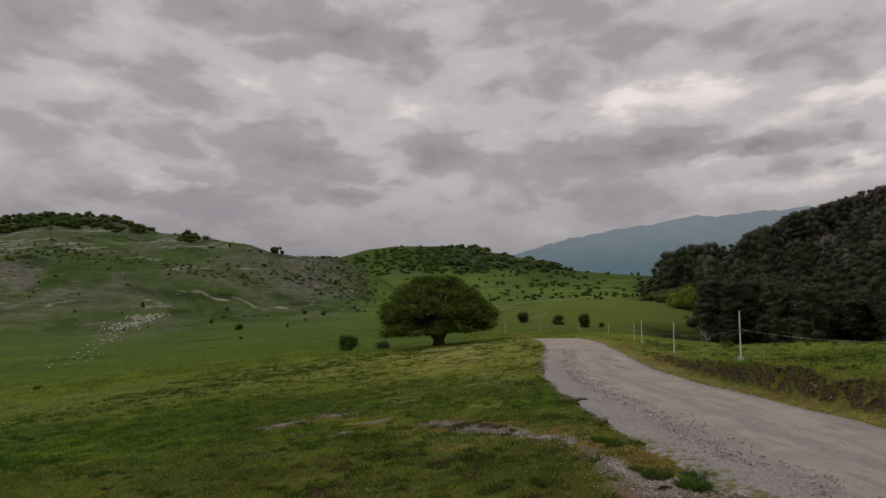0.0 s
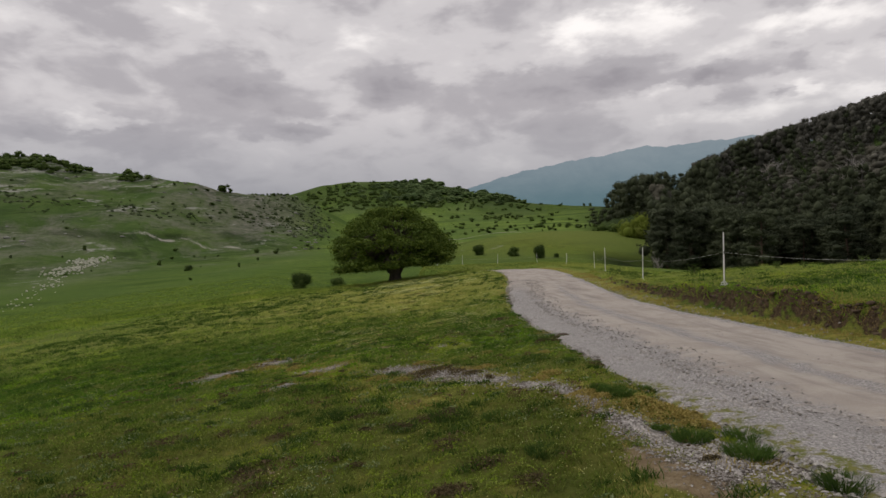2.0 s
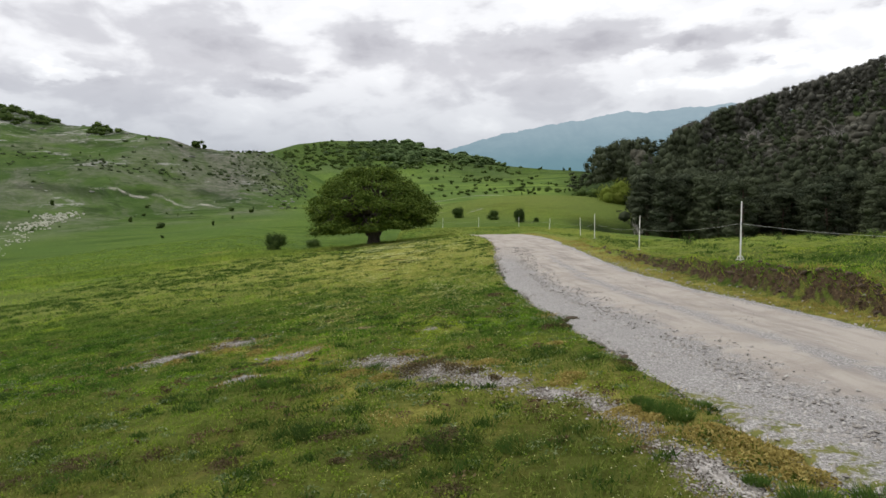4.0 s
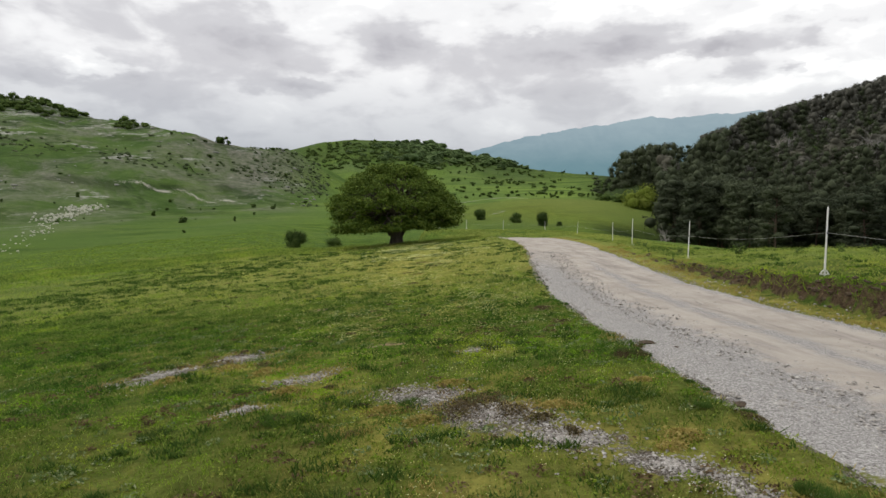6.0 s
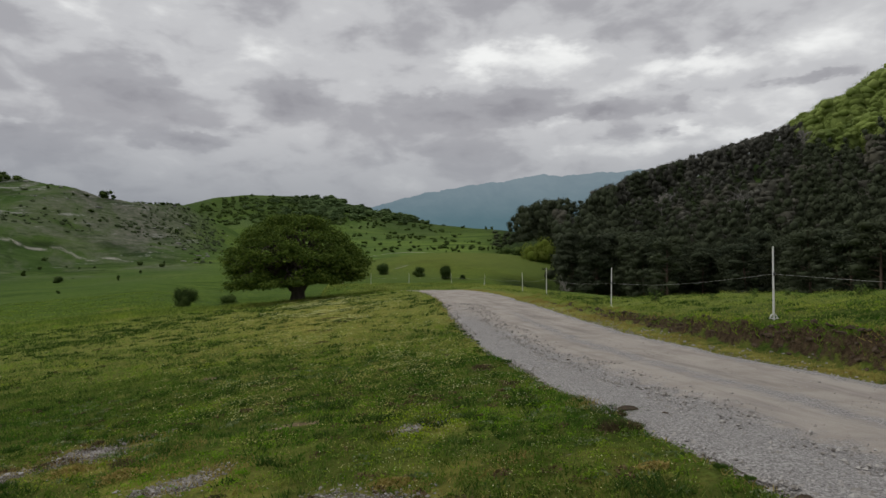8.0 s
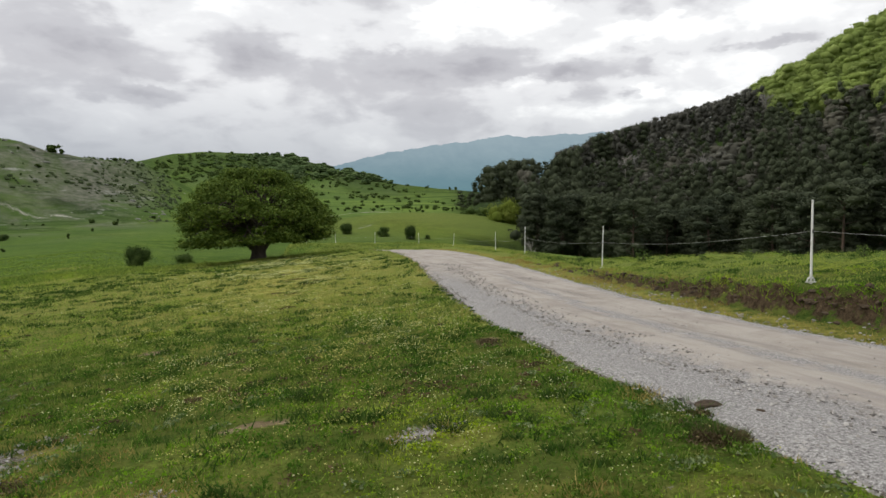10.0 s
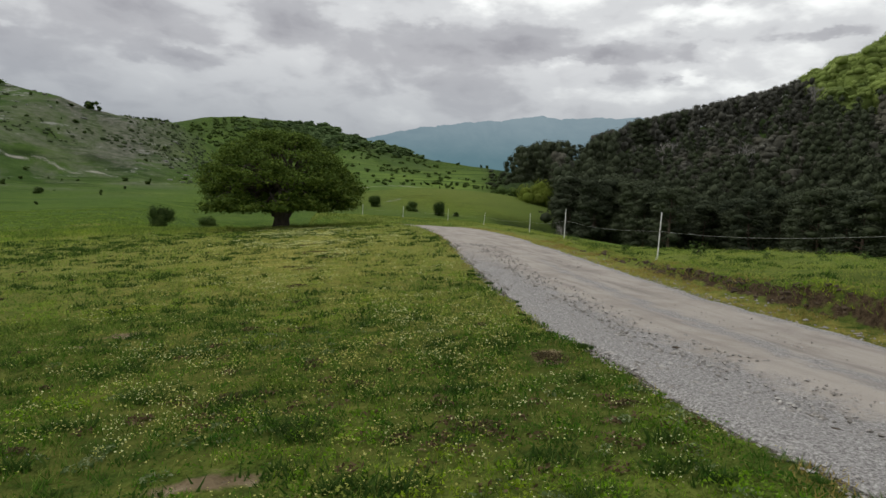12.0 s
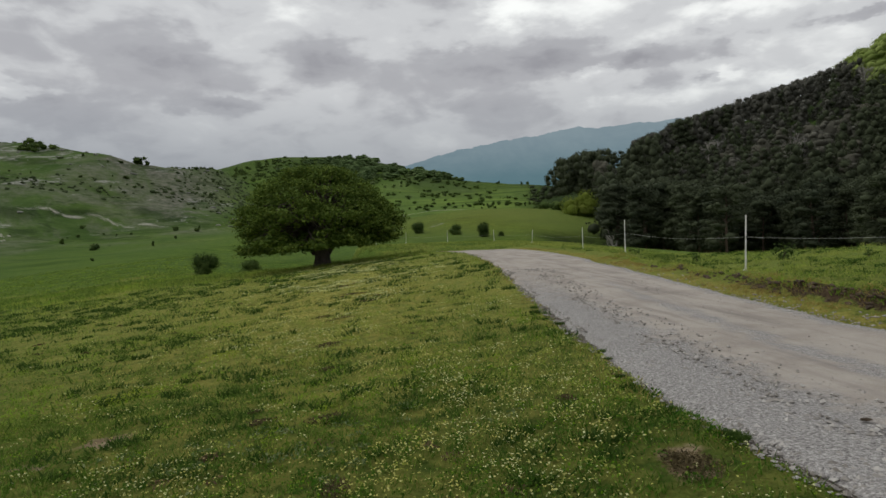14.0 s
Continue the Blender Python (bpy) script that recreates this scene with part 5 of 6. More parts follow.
def scatter_boulders():
    g = np.random.default_rng(53)
    shapes = [rock_mesh(60 + k) for k in range(4)]
    white = [rock_mesh(64 + k, 0.85, 0.35, WHITE_ROCK) for k in range(4)]
    for k in range(280):
        u = g.random()
        if k < 190:
            x, y = -105.5 + 4.5 * u + g.normal() * 2.4, 206 + 26 * u + g.normal() * 2.0
        else:
            x, y = -106 + 37 * u ** 1.3 + g.normal() * 2.5, 212 - 96 * u ** 1.3 + g.normal() * 3.5
        b = tagged(new("boulder", white[k % 4]), "pale limestone boulder lying on the grassy hillside", "boulder", "row of boulders on the hillside")
        s = g.uniform(0.2, 0.55) if k < 190 else g.uniform(0.14, 0.45) * (1 - 0.5 * u)
        b.matrix_basis = at(x, y, g.uniform(0, 360), s, -0.12 * s)
    vs, fs = [], []
    for shape in shapes:
        co = np.zeros(len(shape.vertices) * 3, np.float32)
        shape.vertices.foreach_get("co", co)
        vs.append(co.reshape(-1, 3))
        fs.append(np.array([list(p.vertices) for p in shape.polygons]))
    pieces = []
    while len(pieces) < 240:
        bearing, r = g.uniform(-37, -7), g.uniform(270, 412)
        x, y = polar(bearing, r)
        if fbm(np.array([x * 0.02]), np.array([y * 0.02]), 51, 4)[0] < -0.05 + g.normal() * 0.12:
            continue
        k = int(g.integers(4))
        m = at(x, y, g.uniform(0, 360), 0.25 + 0.9 * g.random() ** 2, 0.12, g.uniform(0.5, 1.2))
        v = (vs[k] * np.array([1.4, 1.0, 1.0])) @ np.array(m.to_3x3()).T + np.array(m.translation)
        pieces.append((v, fs[k]))
    tagged(part("outcrops", sheet("outcrops", *merged(pieces)), LIMESTONE), "grey limestone outcrops breaking through the slope", "rocks", kind="stuff")


scatter_boulders()


# ---- grass, flowers, weeds and stones near the path ----
def grass_material(name, tint, spread, bleach=0.0):
    m, t = material(name)
    geo = t.add("ShaderNodeNewGeometry")
    p, r = geo.outputs["Position"], geo.outputs["Random Per Island"]
    patch = t.noise(p, 0.55, 4, 0.6, 0.3)
    col = t.ramp(patch, (0.3, (0.044 * tint[0], 0.134 * tint[1], 0.014)), (0.5, (0.098 * tint[0], 0.208 * tint[1], 0.020)), (0.68, (0.185 * tint[0], 0.270 * tint[1], 0.032)))
    clump, ochre = t.noise(p, 2.3, 5, 0.72, 0.4), t.noise(p, 1.2, 6, 0.75, 0.5)
    col = t.mix(t.span(clump, 0.50, 0.60, 0.0, 0.7), col, (0.040, 0.104, 0.016))
    col = t.mix(t.math("MULTIPLY", t.span(t.add("ShaderNodeSeparateXYZ", Vector=p).outputs[1], 12.5, 15.0, 1.0, 0.3), t.span(ochre, 0.53, 0.66, 0.0, 0.5)), col, (0.34, 0.285, 0.075))
    col = t.mix(bleach, col, (0.47, 0.445, 0.135))
    py = t.add("ShaderNodeSeparateXYZ", Vector=p).outputs[1]
    col = t.mix(t.math("MULTIPLY", t.span(t.math("ADD", py, t.math("MULTIPLY", clump, 6.0)), 21, 29), t.span(t.add("ShaderNodeSeparateXYZ", Vector=p).outputs[0], -13, -3, 0.3, 0.5)), col, (0.335, 0.380, 0.100))
    col = t.mix(t.span(py, 14, 10, 0.0, 0.38), col, (0.25, 0.215, 0.058))
    col = t.mix(t.span(r, 0.0, 0.45, spread * 1.5, 0.0), col, (0.020, 0.046, 0.008))
    col = t.mix(t.span(r, 0.70, 1.0, 0.0, spread * 1.6), col, (0.35, 0.42, 0.105))
    finish(t, col, 0.8, through_light=0.5, spec=0.03)
    return m


TURF, LUSH = grass_material("short_turf", (2.2, 1.9), 0.4), grass_material("lush_grass", (0.85, 0.90), 0.45)
PALE_WEED = leaf_material("pale_weed_leaf", (0.075, 0.125, 0.040), (0.160, 0.215, 0.085), (0.33, 0.37, 0.20), 0.25)
BROWN_WEED = leaf_material("brown_weed_leaf", (0.060, 0.040, 0.022), (0.125, 0.088, 0.048), (0.24, 0.18, 0.10), 0.1)
TUFT = leaf_material("tuft_blade", (0.028, 0.066, 0.012), (0.060, 0.115, 0.022), (0.13, 0.18, 0.042), 0.35)
PALE = grass_material("pale_turf", (2.2, 2.0), 0.18, 0.6)


def blades(x, y, tall, wide, seed, spread=0.6, lift=0.0):
    """Single grass blades, each a narrow leaning triangle."""
    g = np.random.default_rng(seed)
    n = len(x)
    z = height(x, y) + lift
    a, b = g.uniform(0, 6.283, n), g.uniform(0, 6.283, n)
    w2 = wide * g.uniform(0.6, 1.3, n) / 2
    t = tall * g.uniform(0.55, 1.35, n)
    lean = t * spread * g.uniform(0.2, 1.2, n)
    p0 = np.stack([x - w2 * np.cos(a), y - w2 * np.sin(a), z - 0.01], -1)
    p1 = np.stack([x + w2 * np.cos(a), y + w2 * np.sin(a), z - 0.01], -1)
    p2 = np.stack([x + lean * np.cos(b), y + lean * np.sin(b), z + t], -1)
    return np.stack([p0, p1, p2], 1).reshape(-1, 3), np.arange(3 * n).reshape(n, 3)


def open_turf(x, y, g, keep=0.0):
    """Where grass can grow: off the road, the gravel and the bare soil."""
    grit, rock, dry, soil, moor, scrub, bank = covers(x, y, x * 0)
    return np.maximum(grit, soil * 0.8) + g.normal(size=len(x)) * 0.16 + 0.35 * fbm(x * 2.6, y * 2.6, 145, 3) < 0.42 + keep


def clumped(g, n, x0, x1, y0, y1, each, spread):
    cx, cy = g.uniform(x0, x1, n // each), g.uniform(y0, y1, n // each)
    x = np.repeat(cx, each) + g.normal(size=(n // each) * each) * spread
    y = np.repeat(cy, each) + g.normal(size=(n // each) * each) * spread
    return x, y


def grow_grass():
    g = np.random.default_rng(111)
    short, lush, pale = [], [], []
    for n, x0, x1, y0, y1, each, spread, tall, wide in ((190000, -10, 3.4, 3.5, 22, 8, 0.035, 0.042, 0.010), (60000, -24, -8, 5, 26, 8, 0.06, 0.055, 0.016),
                                                        (90000, -34, 6.5, 21, 62, 8, 0.09, 0.075, 0.026), (50000, -60, 0, 40, 135, 9, 0.2, 0.13, 0.06), (16000, -60, -20, 12, 45, 9, 0.12, 0.10, 0.04), (26000, -30, 6, 47, 62, 8, 0.14, 0.17, 0.05)):
        x, y = clumped(g, n, x0, x1, y0, y1, each, spread)
        ok = open_turf(x, y, g) & (x < road_left(y) + 0.1)
        x, y = x[ok], y[ok]
        wet = lushness(x, y) + g.normal(size=len(x)) * 0.08
        wet = wet + 0.55 * ease(y, 14.5, 16.5) * ease(y, 22.5, 19) * ease(x, -13, -6) + 0.12 * ease(y, 13, 9)
        light = paleness(x, y) + 0.45 * fbm(x * 0.3, y * 0.3, 43, 3) + g.normal(size=len(x)) * 0.15 > 0.62
        pale.append(blades(x[light], y[light], tall * 0.8, wide, int(n) + 3))
        for store, sel, k in ((short, (wet < 0.56) & ~light, 0.8), (lush, (wet >= 0.56) & ~light, 1.4)):
            store.append(blades(x[sel], y[sel], tall * k, wide, int(n) + int(10 * k), 1.1))
    # the low bank at the far end of the fence
    x, y = clumped(g, 26000, -1, 20, 50, 82, 8, 0.2)
    ok = x > road_right(y) + 0.6
    x, y = x[ok], y[ok]
    light = fbm(x * 0.3, y * 0.3, 49, 3) + 0.2 * g.normal(size=len(x)) > -0.05
    pale.append(blades(x[light], y[light], 0.13, 0.05, 12, 1.0))
    lush.append(blades(x[~light], y[~light], 0.17, 0.06, 13, 1.0))
    # the rougher meadow beyond the bank
    x, y = clumped(g, 90000, 7.0, 26, 6, 52, 9, 0.09)
    ok = x > road_right(y) + 1.2 + 0.25 * fbm(y * 1.1, x * 0.5, 15, 3)
    x, y = x[ok], y[ok]
    wet = lushness(x * 0.8, y * 0.8 + 40)
    light = fbm(x * 0.5, y * 0.5, 47, 3) + 0.3 * g.normal(size=len(x)) > -0.1
    pale.append(blades(x[light], y[light], 0.05, 0.022, 9, 1.4))
    low, high = (wet < 0.6) & ~light, (wet >= 0.6) & ~light
    short.append(blades(x[low], y[low], 0.06, 0.022, 5, 1.3))
    lush.append(blades(x[high], y[high], 0.07, 0.026, 6, 1.3))
    v = g.uniform(8, 34, 4200)
    u = road_right(v) + 0.95 + 0.22 * fbm(v * 1.3, (road_right(v) + 0.95) * 0.6, 11, 3) + np.abs(g.normal(size=4200)) * 0.16
    short.append(blades(u, v, 0.06, 0.018, 8, 1.8))
    tagged(part("short_grass", sheet("short_grass", *merged(short), False), TURF), "short grazed yellow-green turf on the pasture", "grass", kind="stuff")
    tagged(part("pale_grass", sheet("pale_grass", *merged(pale), False), PALE), "pale sun-bleached turf on the rise", "grass", kind="stuff")
    tagged(part("lush_grass", sheet("lush_grass", *merged(lush), False), LUSH), "darker lush grass clumps on the pasture", "grass", kind="stuff")


def grow_clover():
    """Low leafy plants that make the turf uneven."""
    g = np.random.default_rng(151)
    for name, n, mat, seed, label in (("clover", 120000, LUSH, 161, "dark green clover leaves in the turf"), ("yellow_herbs", 80000, TURF, 163, "yellow-green low herbs in the turf")):
        x, y = clumped(g, n, -10, 3.4, 4, 24, 14, 0.07)
        ok = open_turf(x, y, g) & (x < road_left(y)) & (fbm(x * 1.6, y * 1.6, seed, 3) > 0.0)
        x, y = x[ok], y[ok]
        z = height(x, y) + 0.012 + 0.035 * g.random(len(x))
        me = sheet(name, *leaves(np.stack([x, y, z], -1), 0.017, seed, 0.6, 1.2, 3), False)
        tagged(part(name, me, mat), label, "herbs", kind="stuff")


def grow_mounds():
    """Small domed cushions of leaves that break up the turf."""
    g = np.random.default_rng(171)
    piles = {"leafy_turf": [], "leafy_lush": [], "leafy_pale": []}
    n = 9000
    cx, cy = g.uniform(-10, 3.2, n), 4.5 + 24 * g.random(n) ** 1.15
    keep = open_turf(cx, cy, g) & (cx < road_left(cy) - 0.05) & (fbm(cx * 0.9, cy * 0.9, 173, 3) > -0.25)
    cx, cy = cx[keep], cy[keep]
    wet = lushness(cx, cy) + 0.55 * ease(cy, 14.5, 16.5) * ease(cy, 22.5, 19) * ease(cx, -13, -6) + 0.12 * ease(cy, 13, 9) + g.normal(size=len(cx)) * 0.14
    light = paleness(cx, cy) + 0.45 * fbm(cx * 0.3, cy * 0.3, 43, 3) + g.normal(size=len(cx)) * 0.15 > 0.62
    z0 = height(cx, cy)
    n = 4200
    mx, my = 7.5 + 15 * g.random(n), 7 + 36 * g.random(n) ** 1.2
    keep = (mx > road_right(my) + 1.0) & (fbm(mx * 0.8, my * 0.8, 177, 3) > -0.1)
    mx, my = mx[keep], my[keep]
    first = len(cx)
    tone = fbm(mx * 0.6, my * 0.6, 179, 3) + 0.25 * g.normal(size=len(mx))
    cx, cy, z0 = np.concatenate([cx, mx]), np.concatenate([cy, my]), np.concatenate([z0, height(mx, my)])
    wet, light = np.concatenate([wet, np.where(tone > 0.1, 0.9, 0.3)]), np.concatenate([light, tone < -0.15])
    for k in range(len(cx)):
        wide = 1.0 if k < first else 2.2
        rad, tall, m = wide * g.uniform(0.05, 0.13), wide * g.uniform(0.025, 0.08), int((0.5 + 0.5 * wide) * g.integers(14, 28))
        d, a = rad * np.sqrt(g.random(m)), g.uniform(0, 6.283, m)
        p = np.stack([cx[k] + d * np.cos(a), cy[k] + d * np.sin(a) * 0.85, z0[k] + 0.008 + tall * (1 - (d / rad) ** 2) * g.uniform(0.6, 1.1, m)], -1)
        piles["leafy_pale" if light[k] else "leafy_lush" if wet[k] > 0.55 else "leafy_turf"].append(p)
    for (name, pts), mat, label in zip(piles.items(), (TURF, LUSH, PALE), ("yellow-green leaf cushions in the turf", "dark green leaf cushions in the turf", "pale leaf cushions in the turf")):
        me = sheet(name, *leaves(np.concatenate(pts), 0.02, 175, 0.35, 1.5, 3), False)
        tagged(part(name, me, mat), label, "herbs", kind="stuff")


def grow_straw():
    """Dry, yellow grass round the gravel and along the foot of the bank."""
    g = np.random.default_rng(113)
    xs, ys = [], []
    for cx, cy, rx, ry, turn in GRIT_SPOTS + DRY_SPOTS + DRY_SPOTS:
        n = int(1500 * rx * ry) + 110
        a, d = g.uniform(0, 6.283, n), np.sqrt(g.uniform(0.6, 2.6, n))
        u, v = rx * d * np.cos(a), ry * d * np.sin(a)
        c, s = math.cos(radians(turn)), math.sin(radians(turn))
        xs.append(cx + u * c - v * s)
        ys.append(cy + u * s + v * c)
    y = g.uniform(5, 48, 9000)
    xs.append(road_right(y) + 0.4 + g.normal(size=9000) * 0.28)
    ys.append(y)
    y = g.uniform(5, 45, 2500)
    xs.append(road_left(y) - 0.15 + g.normal(size=2500) * 0.12)
    ys.append(y)
    x, y = np.concatenate(xs), np.concatenate(ys)
    ok = fbm(x * 0.9, y * 0.9, 121, 3) > -0.1
    tagged(part("dry_grass", sheet("dry_grass", *blades(x[ok], y[ok], 0.042, 0.014, 7, 1.2), False), STRAW), "dry yellow grass beside gravel and bank", "grass", kind="stuff")


def grow_flowers():
    g = np.random.default_rng(117)
    for name, n, mat, label, seed, size in (("daisies", 56000, DAISY, "small white daisies scattered in the turf", 131, 0.019), ("buttercups", 84000, BUTTERCUP, "small pale yellow flowers scattered in the turf", 133, 0.019)):
        m = n // 2
        cx, cy = g.uniform(-11, 5, m), 4 + 44 * g.random(m) ** 1.35
        dens = np.clip(0.2 + 0.5 * blob(cx, cy, 0.0, 20.5, 3.2, 5.0) + 1.7 * fbm(cx * 0.6, cy * 0.45, seed, 4), 0.02, 1) * (0.25 + 0.75 * ease(cy, 12.5, 16)) * ease(cx, -11, -4) * (0.03 + 0.97 * np.exp(-((cx - 0.5) / 2.1) ** 2))
        keep = g.random(m) < dens
        each = g.integers(3, 14, keep.sum())
        x = np.repeat(cx[keep], each) + g.normal(size=each.sum()) * 0.075
        y = np.repeat(cy[keep], each) + g.normal(size=each.sum()) * 0.075
        ok = (x < road_left(y) - 0.05) & open_turf(x, y, g)
        x, y = x[ok][:n], y[ok][:n]
        z = height(x, y) + 0.035 + 0.05 * lushness(x, y) * g.uniform(0.6, 1.3, len(x))
        v, f = leaves(np.stack([x, y, z], -1), size * (0.5 + 0.4 * ease(y, 10, 22) + 0.7 * ease(y, 22, 38))[:, None], seed, 0.75, 1.1, 4)
        tagged(part(name, sheet(name, v, f, False), mat), label, "flowers", kind="stuff")


def tussock_thing(name, seed, label, group, mat, wide=0.17, tall=0.075, n=700):
    g = np.random.default_rng(seed)
    d, a = wide * np.sqrt(g.random(n)), g.uniform(0, 6.283, n)
    x, y = d * np.cos(a), d * np.sin(a)
    b = g.uniform(0, 6.283, n)
    t = tall * g.uniform(0.5, 1.2, n) * (1.15 - 0.5 * d / wide)
    out = 0.9 * t
    w2 = 0.004 * g.uniform(0.7, 1.4, n)
    p0 = np.stack([x - w2 * np.cos(b), y - w2 * np.sin(b), 0 * x - 0.03], -1)
    p1 = np.stack([x + w2 * np.cos(b), y + w2 * np.sin(b), 0 * x - 0.03], -1)
    p2 = np.stack([x + out * np.cos(a) + g.normal(size=n) * 0.03, y + out * np.sin(a) + g.normal(size=n) * 0.03, t], -1)
    me = sheet(name, np.stack([p0, p1, p2], 1).reshape(-1, 3), np.arange(3 * n).reshape(n, 3), False)
    return tagged(part(name, me, mat), label, "grass tuft" if mat is TUSSOCK else "weed", group)


def plant_tussocks():
    g = np.random.default_rng(119)
    green = [tussock_thing("grass_tussock", 500 + k, "dark green grass tussock growing in loose gravel", "tussocks along the road edge", TUSSOCK) for k in range(2)]
    spots = [(2.4, 7.48, 0.95), (2.84, 7.44, 1.0), (2.6, 6.95, 1.05), (2.26, 7.82, 0.45), (2.27, 9.23, 0.9), (2.32, 9.0, 0.7), (2.22, 9.5, 0.6), (2.9, 6.3, 1.0), (2.7, 5.8, 0.9), (3.0, 13.98, 0.35), (2.55, 13.5, 0.8), (2.66, 13.36, 0.6)]
    spots += [(float(road_left(np.array([v]))[0]) - 0.1 + g.normal() * 0.12, v, g.uniform(0.2, 0.5)) for v in g.uniform(9, 24, 18)]
    for k, (x, y, s) in enumerate(spots):
        m = at(x, y, g.uniform(0, 360), s, -0.03)
        if k < 2:
            green[k].matrix_basis = m
        else:
            copy_thing(green[k % 2], m)
    dark = tussock_thing("road_weed", 505, "dark grey-green weed growing at the gravel edge", "", DARK_WEED, 0.2, 0.13, 1500)
    dark.matrix_basis = at(2.52, 13.3, 30, 0.75, 0.0)
    herbs = []
    for x, y, size in ((2.01, 9.32, 0.8), (2.12, 9.05, 0.6), (2.38, 8.62, 1.2), (2.52, 8.35, 1.0), (2.5, 8.08, 1.1), (2.64, 7.85, 0.8), (2.75, 8.2, 0.6), (2.9, 9.0, 0.4), (1.75, 10.45, 0.5), (0.3, 12.9, 0.7), (-0.45, 12.2, 0.8),
                       (1.9, 10.6, 0.7), (1.2, 11.7, 0.9), (-0.1, 11.7, 0.7), (-2.1, 14.6, 1.0), (-2.7, 15.1, 0.9), (-1.6, 13.4, 0.8), (-3.4, 14.7, 0.8), (2.2, 12.2, 0.5)):
        n = int(700 * size)
        d, a = 0.2 * size * np.sqrt(g.random(n)) * (1 + 0.25 * g.normal(size=n)), g.uniform(0, 6.283, n)
        px, py = x + 1.2 * d * np.cos(a), y + 0.9 * d * np.sin(a)
        herbs.append(np.stack([px, py, height(px, py) + 0.01 + 0.07 * size * g.random(n) * np.exp(-(d / (0.16 * size)) ** 2)], -1))
    me = sheet("yellow_weeds", *leaves(np.concatenate(herbs), 0.018, 512, 0.3, 2.0, 3), False)
    tagged(part("yellow_weeds", me, STRAW), "withered yellow weeds between gravel and turf", "weeds", kind="stuff")
    for x, y in [(-7.35, 15.78), (-5.73, 13.8), (-5.39, 13.83), (-3.34, 8.56), (-0.04, 9.08), (-1.62, 8.69), (0.47, 9.27), (1.0, 9.02), (1.2, 7.69), (-0.7, 10.1), (-2.86, 9.8), (-2.66, 12.27), (-1.18, 17.44), (-0.12, 12.3), (2.84, 14.04), (-4.85, 16.33), (-1.45, 12.28), (-2.15, 13.79), (1.01, 14.51), (0.1, 16.06), (-1.77, 15.36), (1.53, 14.62), (-2.39, 21.87)]:
        copy_thing(green[int(g.integers(2))], at(x, y, g.uniform(0, 360), g.uniform(0.9, 1.5), 0.0, 0.75))
    weeds = [(0.17, 9.32, 1.3), (0.45, 9.42, 1.0), (-0.1, 9.17, 1.0), (2.66, 10.9, 0.9), (2.55, 13.59, 0.8), (2.45, 13.31, 1.2), (2.79, 13.84, 0.5), (3.27, 17.96, 0.3),
             (2.3, 17.14, 1.0), (0.45, 12.03, 1.5), (0.2, 11.83, 1.4), (0.75, 11.62, 1.3), (0.6, 12.23, 1.2), (0.95, 11.35, 0.7), (1.15, 11.0, 0.5), (-2.2, 15.1, 0.8), (-3.1, 15.5, 0.5), (-1.9, 13.6, 0.7), (-1.5, 8.34, 0.9), (-1.6, 7.29, 0.8), (0.27, 7.16, 0.6),
             (-0.5, 6.62, 0.6), (-3.0, 10.37, 1.2), (-3.4, 9.98, 1.0), (-2.2, 10.16, 0.9), (1.2, 15.75, 0.9)]
    weeds += [(x, y, 0.95) for x, y in [(-1.63, 8.44), (-1.38, 7.99), (0.34, 8.33), (0.63, 7.65), (0.95, 7.14), (-0.56, 9.83), (-2.99, 10.11), (-1.49, 9.63), (0.28, 7.15)]]
    weeds += [(0.73, 30.2, 1.1), (0.02, 26.7, 0.9), (0.35, 26.0, 0.9), (0.11, 23.3, 0.9), (0.16, 21.8, 0.8), (0.14, 19.6, 0.9), (-0.49, 19.8, 0.7), (0.19, 17.9, 0.8), (-0.48, 17.15, 0.8), (2.25, 17.2, 0.7), (0.9, 28.4, 0.8), (0.5, 33.0, 1.0)]
    weeds += [(g.uniform(-8, 2.4), g.uniform(6, 34), g.uniform(0.25, 0.5)) for _ in range(40)]
    pts = []
    for x, y, size in weeds:
        n = int(480 * size)
        d, a, turn = 0.17 * size * np.sqrt(g.random(n)) * (1 + 0.3 * g.normal(size=n)), g.uniform(0, 6.283, n), g.uniform(0.7, 1.6)
        px, py = x + d * np.cos(a) * turn, y + d * np.sin(a) / turn
        pts.append(np.stack([px, py, height(px, py) + 0.015 + 0.028 * g.random(n) * np.exp(-(d / (0.14 * size)) ** 2)], -1))
    me = sheet("dark_weeds", *leaves(np.concatenate(pts), 0.014, 510, 0.45, 2.2, 3), False)
    tagged(part("dark_weeds", me, DARK_WEED), "low dark weeds flattened into the turf", "weeds", kind="stuff")


def chip(g, n):
    """n small angular stones of unit size, as corners and triangles."""
    base = np.array([[1, 0, 0], [-1, 0, 0], [0, 1, 0], [0, -1, 0], [0, 0, 1], [0, 0, -1]], float)
    f = np.array([[0, 2, 4], [2, 1, 4], [1, 3, 4], [3, 0, 4], [2, 0, 5], [1, 2, 5], [3, 1, 5], [0, 3, 5]])
    v = base[None] * g.uniform(0.6, 1.2, (n, 6, 1)) + g.normal(size=(n, 6, 3)) * 0.18
    v[:, :, 2] *= 0.6
    a = g.uniform(0, 6.283, n)
    c, s = np.cos(a)[:, None], np.sin(a)[:, None]
    v = np.stack([v[:, :, 0] * c - v[:, :, 1] * s, v[:, :, 0] * s + v[:, :, 1] * c, v[:, :, 2]], -1)
    return v, (f[None] + 6 * np.arange(n)[:, None, None]).reshape(-1, 3)


